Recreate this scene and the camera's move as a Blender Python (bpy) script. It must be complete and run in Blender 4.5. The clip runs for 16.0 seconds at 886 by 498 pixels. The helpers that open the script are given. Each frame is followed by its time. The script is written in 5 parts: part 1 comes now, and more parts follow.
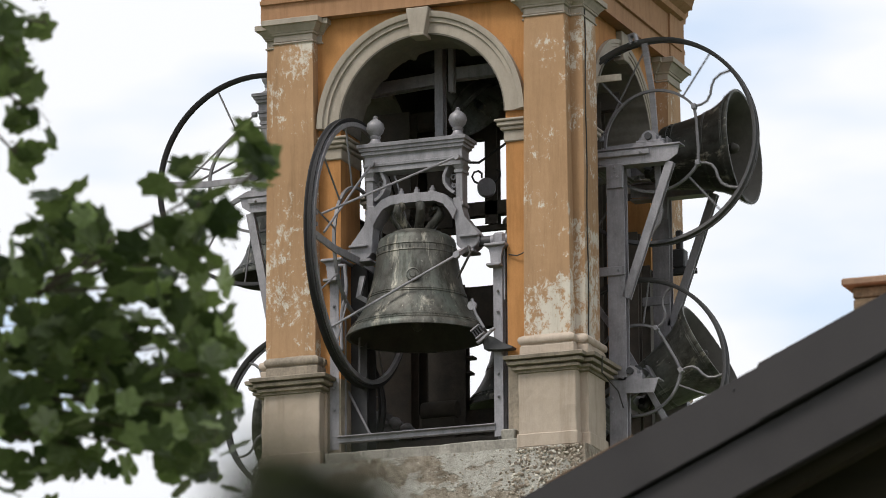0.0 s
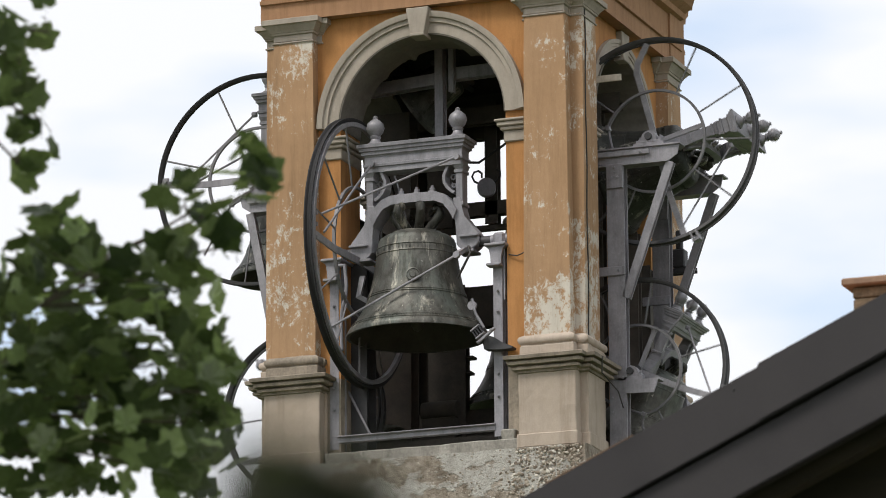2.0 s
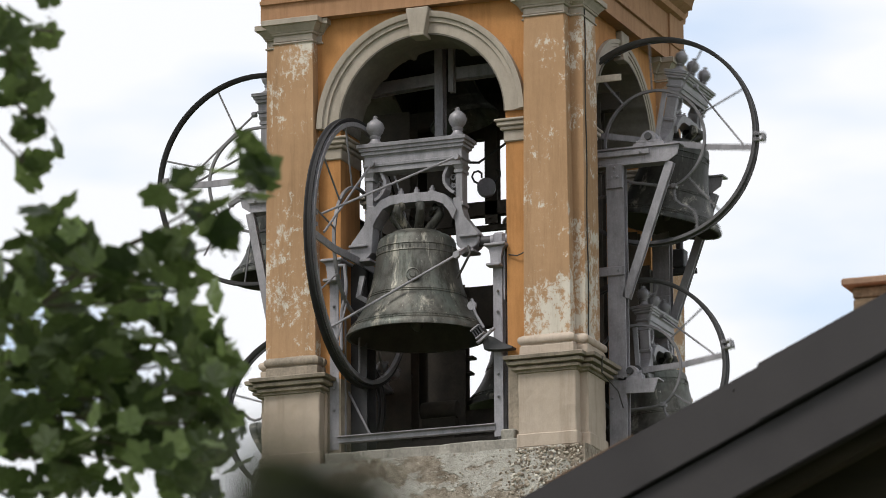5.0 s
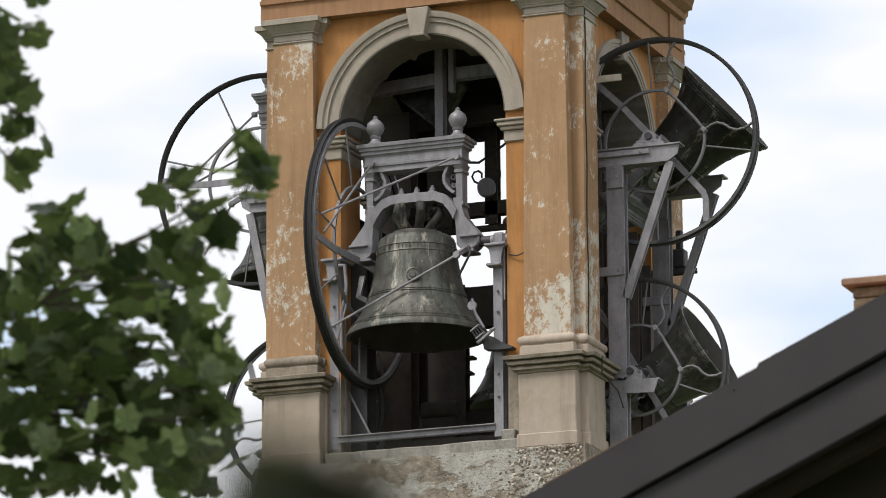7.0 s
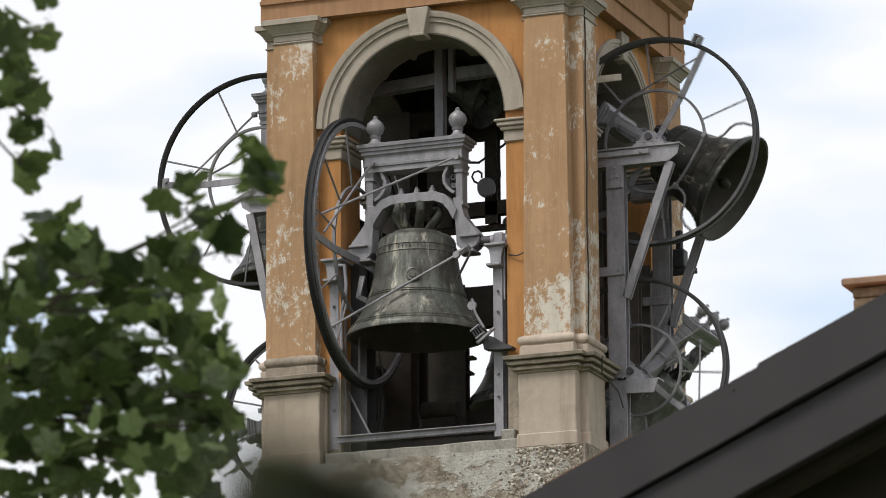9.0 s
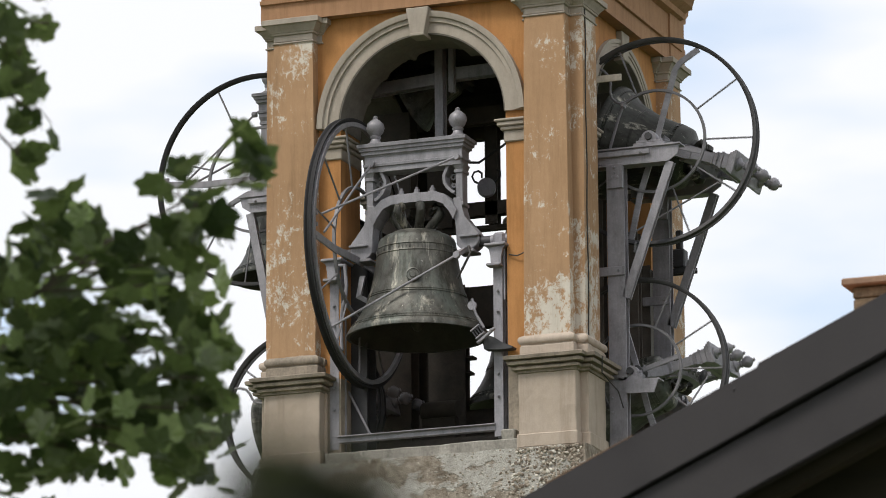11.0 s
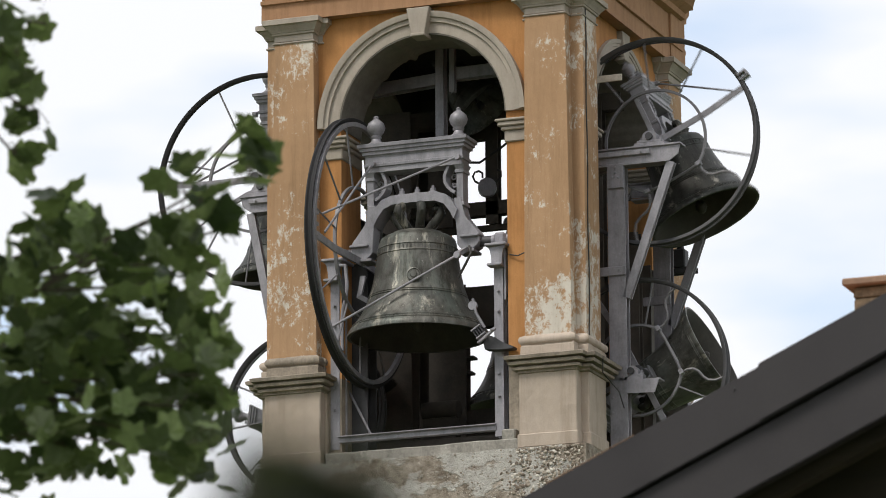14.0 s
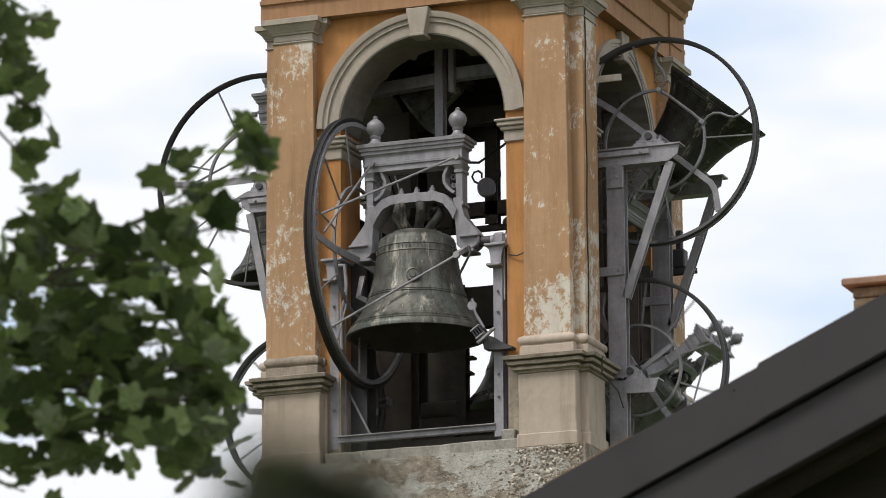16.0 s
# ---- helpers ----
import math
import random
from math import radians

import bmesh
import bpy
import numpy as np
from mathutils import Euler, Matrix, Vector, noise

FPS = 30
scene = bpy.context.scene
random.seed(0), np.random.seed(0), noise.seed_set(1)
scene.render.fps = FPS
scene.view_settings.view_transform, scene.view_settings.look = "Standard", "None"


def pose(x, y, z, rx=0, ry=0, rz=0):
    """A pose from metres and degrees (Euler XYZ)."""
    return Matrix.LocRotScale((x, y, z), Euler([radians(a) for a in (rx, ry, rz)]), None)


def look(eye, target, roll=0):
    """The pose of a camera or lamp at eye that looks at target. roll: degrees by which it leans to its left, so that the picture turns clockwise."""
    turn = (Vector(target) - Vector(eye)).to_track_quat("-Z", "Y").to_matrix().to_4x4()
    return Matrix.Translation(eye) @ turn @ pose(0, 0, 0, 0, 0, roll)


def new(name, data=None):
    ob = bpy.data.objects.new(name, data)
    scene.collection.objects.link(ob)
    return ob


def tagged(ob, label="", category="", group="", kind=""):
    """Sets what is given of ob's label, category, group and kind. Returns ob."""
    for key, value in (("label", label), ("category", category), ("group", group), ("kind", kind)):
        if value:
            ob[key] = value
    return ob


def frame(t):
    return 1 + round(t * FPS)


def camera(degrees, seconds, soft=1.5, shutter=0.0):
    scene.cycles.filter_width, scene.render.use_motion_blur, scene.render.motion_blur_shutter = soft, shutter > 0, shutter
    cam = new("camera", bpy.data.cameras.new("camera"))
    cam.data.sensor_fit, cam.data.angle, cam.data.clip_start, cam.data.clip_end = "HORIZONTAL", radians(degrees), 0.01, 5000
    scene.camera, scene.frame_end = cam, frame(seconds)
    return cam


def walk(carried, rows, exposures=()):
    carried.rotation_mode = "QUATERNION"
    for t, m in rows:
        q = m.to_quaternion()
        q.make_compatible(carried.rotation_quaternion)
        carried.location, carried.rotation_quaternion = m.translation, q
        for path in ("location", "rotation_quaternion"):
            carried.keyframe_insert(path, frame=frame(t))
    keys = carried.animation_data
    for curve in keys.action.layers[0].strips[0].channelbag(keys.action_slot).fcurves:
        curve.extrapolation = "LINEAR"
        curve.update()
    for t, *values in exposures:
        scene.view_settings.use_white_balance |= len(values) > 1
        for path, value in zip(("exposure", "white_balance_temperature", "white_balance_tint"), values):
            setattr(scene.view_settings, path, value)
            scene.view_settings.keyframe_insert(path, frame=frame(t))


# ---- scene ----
H = 12.265            # height of the bell axis datum over the ground
EYE = (15.4691, -39.8106, 1.6)
RIGHT, UP, FWD = (0.933308, 0.359017, -0.006603), (0.090588, -0.217622, 0.971820), (-0.347463, 0.907605, 0.235631)
BASE = Matrix(((RIGHT[0], UP[0], -FWD[0], EYE[0]), (RIGHT[1], UP[1], -FWD[1], EYE[1]), (RIGHT[2], UP[2], -FWD[2], EYE[2]), (0, 0, 0, 1)))

# ---- camera: on a tripod, with the faintest tremble ----
cam = camera(10.0, 16.0, soft=0.9, shutter=0.5)
cam.data.dof.use_dof, cam.data.dof.focus_distance, cam.data.dof.aperture_fstop = True, 44.0, 6.0
SHAKE = [(0, 0), (0.4, .004), (0.6, .004), (1.0, 0), (6.3, .003), (6.6, .004), (7.0, 0), (8.2, -.001), (8.5, .008), (8.9, .002), (9.2, 0), (11.5, -.001), (12, -.008), (12.6, -.008),
         (13, -.003), (13.5, -.019), (14, -.008), (14.5, .002), (15, .010), (15.5, 0), (16, 0)]
walk(cam, [(t, BASE @ pose(0, 0, 0, 0, -a, 0)) for t, a in SHAKE])

# ---- world: broken bright cloud over pale blue, soft sun high behind the camera ----
SUN_AZ, SUN_EL = radians(-38), radians(52)     # from the front, a little to the tower's left
world = bpy.data.worlds.new("sky")
scene.world = world
world.use_nodes = True
wt = world.node_tree
wn, wl = wt.nodes, wt.links
wn.clear()
sky = wn.new("ShaderNodeTexSky")
sky.sky_type, sky.sun_disc, sky.sun_elevation, sky.sun_rotation = "NISHITA", False, SUN_EL, math.pi + SUN_AZ
co = wn.new("ShaderNodeTexCoord")
mp = wn.new("ShaderNodeMapping")
mp.inputs["Rotation"].default_value = (0, 0, radians(21))
mp.inputs["Scale"].default_value = (9, 9, 26)
mp.inputs["Location"].default_value = (0.215, -0.443, 2.36)
cl = wn.new("ShaderNodeTexNoise")
cl.inputs["Scale"].default_value, cl.inputs["Detail"].default_value, cl.inputs["Roughness"].default_value = 1.0, 5, 0.40
ramp = wn.new("ShaderNodeValToRGB")
ramp.color_ramp.elements[0].position, ramp.color_ramp.elements[1].position = 0.24, 0.43
dim = wn.new("ShaderNodeVectorMath")
dim.operation = "MULTIPLY_ADD"
dim.inputs[1].default_value = (0.075, 0.075, 0.075)
dim.inputs[2].default_value = (0.38, 0.47, 0.60)
mix = wn.new("ShaderNodeMixRGB")
mix.inputs[2].default_value = (0.98, 0.995, 1.03, 1)
bg = wn.new("ShaderNodeBackground")
bg.inputs[1].default_value = 1.0
out = wn.new("ShaderNodeOutputWorld")
for a, b in ((co.outputs["Generated"], mp.inputs[0]), (mp.outputs[0], cl.inputs[0]), (cl.outputs[0], ramp.inputs[0]), (ramp.outputs[0], mix.inputs[0]), (sky.outputs[0], dim.inputs[0]),
             (dim.outputs[0], mix.inputs[1]), (mix.outputs[0], bg.inputs[0]), (bg.outputs[0], out.inputs[0])):
    wl.new(a, b)
sun = new("sun", bpy.data.lights.new("sun", "SUN"))
sun.data.energy, sun.data.angle, sun.data.color = 2.8, radians(20), (1, 0.95, 0.88)
sun.matrix_basis = look((-8 * math.sin(-SUN_AZ), -10 * math.cos(SUN_AZ), 12.8), (0, 0, 0))
scene.view_settings.exposure = 0.0


# ---- materials ----
def shader(name, rough=0.7, metal=0.0):
    m = bpy.data.materials.new(name)
    m.use_nodes = True
    n = m.node_tree.nodes
    b = n["Principled BSDF"]
    b.inputs["Roughness"].default_value, b.inputs["Metallic"].default_value = rough, metal
    return m, n, m.node_tree.links, b


def noise_node(n, l, scale, detail=6, rough=0.6, stretch=(1, 1, 1), space="Object", shift=(0, 0, 0)):
    c = n.new("ShaderNodeTexCoord")
    p = n.new("ShaderNodeMapping")
    p.inputs["Scale"].default_value, p.inputs["Location"].default_value = stretch, shift
    t = n.new("ShaderNodeTexNoise")
    t.inputs["Scale"].default_value, t.inputs["Detail"].default_value, t.inputs["Roughness"].default_value = scale, detail, rough
    l.new(c.outputs[space], p.inputs[0])
    l.new(p.outputs[0], t.inputs[0])
    return t


def ramp_node(n, l, src, stops):
    r = n.new("ShaderNodeValToRGB")
    e = r.color_ramp.elements
    while len(e) < len(stops):
        e.new(0.5)
    for k, (p, c) in zip(e, stops):
        k.position, k.color = p, (*c, 1) if len(c) == 3 else c
    l.new(src, r.inputs[0])
    return r


def mix_node(n, l, fac, a, b, mode="MIX"):
    m = n.new("ShaderNodeMixRGB")
    m.blend_type = mode
    for s, v in zip(m.inputs, (fac, a, b)):
        if isinstance(v, (int, float)):
            s.default_value = v
        elif isinstance(v, tuple):
            s.default_value = (*v, 1)
        else:
            l.new(v, s)
    return m


def bump_node(n, l, b, height, strength=0.3, distance=0.01):
    u = n.new("ShaderNodeBump")
    u.inputs["Strength"].default_value, u.inputs["Distance"].default_value = strength, distance
    l.new(height, u.inputs["Height"])
    l.new(u.outputs[0], b.inputs["Normal"])


def grained(name, dark, light, scale=6, fine=60, rough=0.7, metal=0.0, bump=0.25, space="Object", stretch=(1, 1, 1), grime=0.0, grit=0.12):
    """Two scales of tone, fine relief, uneven gloss."""
    m, n, l, b = shader(name, rough, metal)
    big, small = noise_node(n, l, scale, 7, 0.65, stretch, space), noise_node(n, l, fine, 5, 0.6, stretch, space)
    r = ramp_node(n, l, big.outputs[0], [(0.32, dark), (0.68, light)])
    f = ramp_node(n, l, small.outputs[0], [(0.3, (1 - grit,) * 3), (0.7, (1 + grit * 0.45,) * 3)])
    x = mix_node(n, l, 1.0, r.outputs[0], f.outputs[0], "MULTIPLY")
    if grime:
        run = noise_node(n, l, 8, 8, 0.72, (1.2, 1.2, 0.18))
        rr = ramp_node(n, l, run.outputs[0], [(0.34, (1 - grime,) * 3), (0.55, (1.0, 1.0, 1.0)), (0.75, (1.08, 1.08, 1.07))])
        x = mix_node(n, l, 1.0, x.outputs[0], rr.outputs[0], "MULTIPLY")
    l.new(x.outputs[0], b.inputs["Base Color"])
    g = ramp_node(n, l, big.outputs[0], [(0.3, (rough - 0.1,) * 3), (0.7, (min(1, rough + 0.12),) * 3)])
    l.new(g.outputs[0], b.inputs["Roughness"])
    bump_node(n, l, b, small.outputs[0], bump, 0.006)
    return m


def stucco(name, dark, light, flake, amount):
    """Lime-washed plaster, with paler undercoat where the wash has flaked away, in streaks and specks."""
    m, n, l, b = shader(name, 0.9)
    big, mid, small = noise_node(n, l, 1.3, 6, 0.6), noise_node(n, l, 11, 12, 0.82, (1.15, 1.15, 0.8)), noise_node(n, l, 90, 4, 0.6)
    patch = noise_node(n, l, 1.7, 4, 0.5, (1, 1, 0.8), shift=(2.35, 0.4, 1.1))
    wash = ramp_node(n, l, big.outputs[0], [(0.3, dark), (0.7, light)])
    gate = n.new("ShaderNodeMath")
    gate.operation = "MULTIPLY_ADD"
    gate.inputs[1].default_value = 0.66
    l.new(patch.outputs[0], gate.inputs[0])
    l.new(mid.outputs[0], gate.inputs[2])
    sep = n.new("ShaderNodeSeparateXYZ")
    low = n.new("ShaderNodeMath")
    low.operation = "MULTIPLY_ADD"
    low.inputs[1].default_value, low.inputs[2].default_value = -0.020, 0.020 * 12.45
    add = n.new("ShaderNodeMath")
    crd = n.new("ShaderNodeTexCoord")
    l.new(crd.outputs["Object"], sep.inputs[0])
    l.new(sep.outputs[2], low.inputs[0])
    l.new(gate.outputs[0], add.inputs[0])
    l.new(low.outputs[0], add.inputs[1])
    gate = add
    bare = ramp_node(n, l, gate.outputs[0], [(amount, (0, 0, 0)), (amount + 0.045, (1, 1, 1))])
    pale = mix_node(n, l, small.outputs[0], flake, tuple(min(1, c * 0.75) for c in flake))
    x = mix_node(n, l, bare.outputs[0], wash.outputs[0], pale.outputs[0])
    f = ramp_node(n, l, mid.outputs[0], [(0.3, (0.88, 0.88, 0.88)), (0.65, (1.05, 1.05, 1.05))])
    y = mix_node(n, l, 1.0, x.outputs[0], f.outputs[0], "MULTIPLY")
    run = noise_node(n, l, 7, 8, 0.7, (1.3, 1.3, 0.10))
    rr = ramp_node(n, l, run.outputs[0], [(0.30, (0.74, 0.72, 0.68)), (0.52, (1.0, 1.0, 1.0)), (0.75, (1.07, 1.06, 1.04))])
    y = mix_node(n, l, 1.0, y.outputs[0], rr.outputs[0], "MULTIPLY")
    gr = ramp_node(n, l, small.outputs[0], [(0.3, (0.94, 0.94, 0.94)), (0.7, (1.03, 1.03, 1.03))])
    y = mix_node(n, l, 1.0, y.outputs[0], gr.outputs[0], "MULTIPLY")
    l.new(y.outputs[0], b.inputs["Base Color"])
    h = mix_node(n, l, 0.5, small.outputs[0], bare.outputs[0], "SUBTRACT")
    bump_node(n, l, b, h.outputs[0], 0.2, 0.004)
    return m


def bronze_mat(name="bell_bronze", k=1.0):
    """Weathered bell bronze: brown-green with verdigris, pale rain streaks running down."""
    m, n, l, b = shader(name, 0.5, 0.55)
    big, mid, fine = noise_node(n, l, 2.4, 7, 0.65), noise_node(n, l, 9, 6, 0.7), noise_node(n, l, 70, 4, 0.6)
    streak = noise_node(n, l, 5, 6, 0.7, (1.6, 1.6, 0.16))
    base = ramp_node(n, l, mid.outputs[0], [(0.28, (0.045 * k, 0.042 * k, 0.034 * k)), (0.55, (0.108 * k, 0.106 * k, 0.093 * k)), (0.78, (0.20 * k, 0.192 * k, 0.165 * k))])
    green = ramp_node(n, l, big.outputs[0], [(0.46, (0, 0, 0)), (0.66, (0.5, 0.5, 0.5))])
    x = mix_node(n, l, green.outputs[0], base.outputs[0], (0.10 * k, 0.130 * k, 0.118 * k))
    pale = ramp_node(n, l, streak.outputs[0], [(0.57, (0, 0, 0)), (0.66, (0.8, 0.8, 0.8))])
    y = mix_node(n, l, pale.outputs[0], x.outputs[0], (0.38, 0.36, 0.30))
    soot = noise_node(n, l, 9, 7, 0.75, (1.5, 1.5, 0.12), shift=(3.1, 1.7, 0.4))
    sm = ramp_node(n, l, soot.outputs[0], [(0.36, (0.45, 0.43, 0.40)), (0.50, (1.0, 1.0, 1.0)), (0.68, (1.25, 1.25, 1.27))])
    y = mix_node(n, l, 1.0, y.outputs[0], sm.outputs[0], "MULTIPLY")
    fleck = noise_node(n, l, 26, 5, 0.75, (1, 1, 0.7))
    fm = ramp_node(n, l, fleck.outputs[0], [(0.655, (0, 0, 0)), (0.70, (0.85, 0.85, 0.85))])
    y = mix_node(n, l, fm.outputs[0], y.outputs[0], (0.42, 0.41, 0.37))
    l.new(y.outputs[0], b.inputs["Base Color"])
    g = ramp_node(n, l, mid.outputs[0], [(0.3, (0.38, 0.38, 0.38)), (0.7, (0.68, 0.68, 0.68))])
    l.new(g.outputs[0], b.inputs["Roughness"])
    bump_node(n, l, b, fine.outputs[0], 0.25, 0.004)
    return m


def pebble_mat(name):
    """Each stone with a tone of its own, from brown to chalky white."""
    m, n, l, b = shader(name, 0.85)
    g = n.new("ShaderNodeNewGeometry")
    r = ramp_node(n, l, g.outputs["Random Per Island"], [(0.0, (0.13, 0.10, 0.075)), (0.45, (0.28, 0.235, 0.18)), (0.8, (0.42, 0.375, 0.31)), (1.0, (0.66, 0.62, 0.55))])
    t = noise_node(n, l, 60, 4)
    f = ramp_node(n, l, t.outputs[0], [(0.3, (0.8, 0.8, 0.8)), (0.7, (1.06, 1.06, 1.06))])
    x = mix_node(n, l, 1.0, r.outputs[0], f.outputs[0], "MULTIPLY")
    l.new(x.outputs[0], b.inputs["Base Color"])
    return m


def patched(name):
    """Rubble masonry under worn patches of grey render, pitted and cracked."""
    m, n, l, b = shader(name, 0.95)
    rub, fine, big = noise_node(n, l, 9, 8, 0.7), noise_node(n, l, 45, 6, 0.7), noise_node(n, l, 2.1, 8, 0.62, (1, 1, 1.8), shift=(0.7, 0.2, 0.45))
    brown = ramp_node(n, l, rub.outputs[0], [(0.30, (0.085, 0.062, 0.042)), (0.48, (0.22, 0.185, 0.145)), (0.72, (0.40, 0.355, 0.295))])
    grey = ramp_node(n, l, rub.outputs[0], [(0.25, (0.22, 0.205, 0.175)), (0.45, (0.36, 0.345, 0.31)), (0.75, (0.48, 0.465, 0.43))])
    patch = ramp_node(n, l, big.outputs[0], [(0.47, (0, 0, 0)), (0.51, (1, 1, 1))])
    x = mix_node(n, l, patch.outputs[0], brown.outputs[0], grey.outputs[0])
    pit = ramp_node(n, l, fine.outputs[0], [(0.33, (0.45, 0.43, 0.40)), (0.42, (1, 1, 1)), (0.75, (1.1, 1.1, 1.1))])
    x = mix_node(n, l, 1.0, x.outputs[0], pit.outputs[0], "MULTIPLY")
    l.new(x.outputs[0], b.inputs["Base Color"])
    h = mix_node(n, l, 0.5, fine.outputs[0], patch.outputs[0], "ADD")
    bump_node(n, l, b, h.outputs[0], 0.9, 0.012)
    return m


def leaf_mat(name, a, c):
    m, n, l, b = shader(name, 0.38)
    info = n.new("ShaderNodeObjectInfo")
    geo = n.new("ShaderNodeNewGeometry")
    add, wrap = n.new("ShaderNodeMath"), n.new("ShaderNodeMath")
    wrap.operation = "FRACT"
    l.new(info.outputs["Random"], add.inputs[0])
    l.new(geo.outputs["Random Per Island"], add.inputs[1])
    l.new(add.outputs[0], wrap.inputs[0])
    r = ramp_node(n, l, wrap.outputs[0], [(0.0, a), (0.72, c), (1.0, tuple(v * 2.0 for v in c))])
    t = noise_node(n, l, 25, 4)
    f = ramp_node(n, l, t.outputs[0], [(0.3, (0.75, 0.75, 0.75)), (0.7, (1.15, 1.15, 1.15))])
    x = mix_node(n, l, 1.0, r.outputs[0], f.outputs[0], "MULTIPLY")
    l.new(x.outputs[0], b.inputs["Base Color"])
    tr = n.new("ShaderNodeBsdfTranslucent")
    y = mix_node(n, l, 1.0, x.outputs[0], (0.95, 1.05, 0.62), "MULTIPLY")
    l.new(y.outputs[0], tr.inputs[0])
    ms = n.new("ShaderNodeMixShader")
    ms.inputs[0].default_value = 0.40
    l.new(b.outputs[0], ms.inputs[1])
    l.new(tr.outputs[0], ms.inputs[2])
    l.new(ms.outputs[0], n["Material Output"].inputs[0])
    return m


M_WALL = stucco("orange_limewash", (0.385, 0.179, 0.056), (0.475, 0.234, 0.083), (0.55, 0.50, 0.42), 1.035)
M_PIL = stucco("brown_ochre_plaster", (0.33, 0.20, 0.105), (0.415, 0.258, 0.142), (0.63, 0.58, 0.50), 0.868)
M_BAND = stucco("ochre_entablature", (0.30, 0.165, 0.085), (0.38, 0.215, 0.115), (0.5, 0.45, 0.38), 1.16)
M_TRIM = grained("grey_stone_trim", (0.30, 0.260, 0.212), (0.385, 0.340, 0.285), 2.2, 55, 0.88, 0, 0.2, grime=0.14, grit=0.06)
M_PED = stucco("beige_pedestal_plaster", (0.350, 0.288, 0.228), (0.450, 0.378, 0.312), (0.30, 0.25, 0.18), 1.10)
M_BASE = grained("weathered_cornice_stone", (0.190, 0.160, 0.124), (0.35, 0.298, 0.236), 5.0, 45, 0.92, 0, 0.45, grime=0.28, grit=0.18)
M_CANON = bronze_mat("dull_dark_bronze", 0.55)
M_STEEL = grained("grey_painted_steel", (0.21, 0.204, 0.222), (0.325, 0.317, 0.342), 5.0, 60, 0.5, 0.15, 0.12, grime=0.3)
M_YOKE = grained("grey_painted_cast_iron", (0.195, 0.190, 0.204), (0.30, 0.293, 0.313), 5.0, 90, 0.48, 0.15, 0.15, grime=0.3)
M_DARK = grained("blackened_iron", (0.036, 0.036, 0.039), (0.075, 0.074, 0.078), 6.0, 60, 0.6, 0.3, 0.2)
M_IRON = grained("black_wheel_iron", (0.012, 0.012, 0.013), (0.030, 0.029, 0.031), 6.0, 60, 0.88, 0.0, 0.2)
M_ROD = grained("dull_grey_iron_rod", (0.11, 0.107, 0.113), (0.19, 0.185, 0.195), 6.0, 60, 0.55, 0.15, 0.15)
M_RUST = grained("rusty_inner_steel", (0.05, 0.042, 0.036), (0.10, 0.085, 0.07), 6.0, 60, 0.75, 0.1, 0.3)
M_BRONZE = bronze_mat()
# darker copy of the bell bronze: dark olive metal with arch shade included
M_BRONZE_DARK = bronze_mat("shaded_dark_bell_bronze", 0.42)
# shade inside the bells is put into this near-black bronze
M_BRONZE_IN = grained("shaded_inner_bronze", (0.034, 0.031, 0.026), (0.075, 0.069, 0.058), 5, 50, 0.75, 0.3, 0.2)
M_CONC = grained("mossy_concrete", (0.19, 0.18, 0.155), (0.40, 0.38, 0.335), 2.5, 40, 0.95, 0, 0.5, grime=0.35, grit=0.2)
M_ROUGH = patched("rough_stone_masonry")
M_PEBBLE = pebble_mat("river_pebbles")
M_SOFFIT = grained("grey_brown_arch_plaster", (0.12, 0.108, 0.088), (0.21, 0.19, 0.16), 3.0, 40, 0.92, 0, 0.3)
# near-black: the bell chamber's shade is put into this colour
M_INNER = grained("shaded_inner_dark", (0.03, 0.026, 0.022), (0.065, 0.057, 0.047), 3.0, 30, 0.95, 0, 0.3)
M_ROOF = grained("brown_grey_sheet_metal", (0.022, 0.0186, 0.0200), (0.030, 0.0258, 0.0274), 2.0, 90, 0.5, 0.2, 0.05)
M_TIMBER = grained("dark_stained_timber", (0.018, 0.012, 0.008), (0.045, 0.03, 0.02), 3.0, 30, 0.7, 0, 0.3, stretch=(0.3, 3, 3))
M_TILE = grained("terracotta_tile", (0.30, 0.13, 0.07), (0.42, 0.21, 0.12), 5.0, 40, 0.9, 0, 0.4)
M_CAP = grained("weathered_brown_tile", (0.19, 0.12, 0.08), (0.30, 0.20, 0.135), 6.0, 40, 0.9, 0, 0.4)
M_CHIM = grained("lichened_brick", (0.10, 0.075, 0.045), (0.27, 0.20, 0.13), 16.0, 60, 0.95, 0, 0.6, grit=0.28)
M_CABLE = grained("black_cable", (0.03, 0.028, 0.026), (0.05, 0.048, 0.045), 8, 60, 0.7)
M_PLATE = grained("rusting_white_board", (0.45, 0.40, 0.33), (0.62, 0.58, 0.50), 9, 50, 0.8)
M_BARK = grained("grey_bark", (0.05, 0.04, 0.028), (0.12, 0.10, 0.07), 10, 60, 0.9, 0, 0.5)
M_LEAF = leaf_mat("plane_leaf_green", (0.030, 0.048, 0.018), (0.160, 0.200, 0.092))
# dark leaf copy: the sapling's shade is put into its colour
M_LEAF_NEAR = leaf_mat("shaded_near_leaf", (0.020, 0.021, 0.014), (0.032, 0.034, 0.022))
M_GRASS = grained("mown_grass", (0.035, 0.06, 0.015), (0.07, 0.10, 0.03), 0.7, 12, 0.95, 0, 0.5)
M_HOUSE = grained("cream_render", (0.42, 0.36, 0.27), (0.52, 0.46, 0.36), 1.2, 30, 0.92, 0, 0.3)


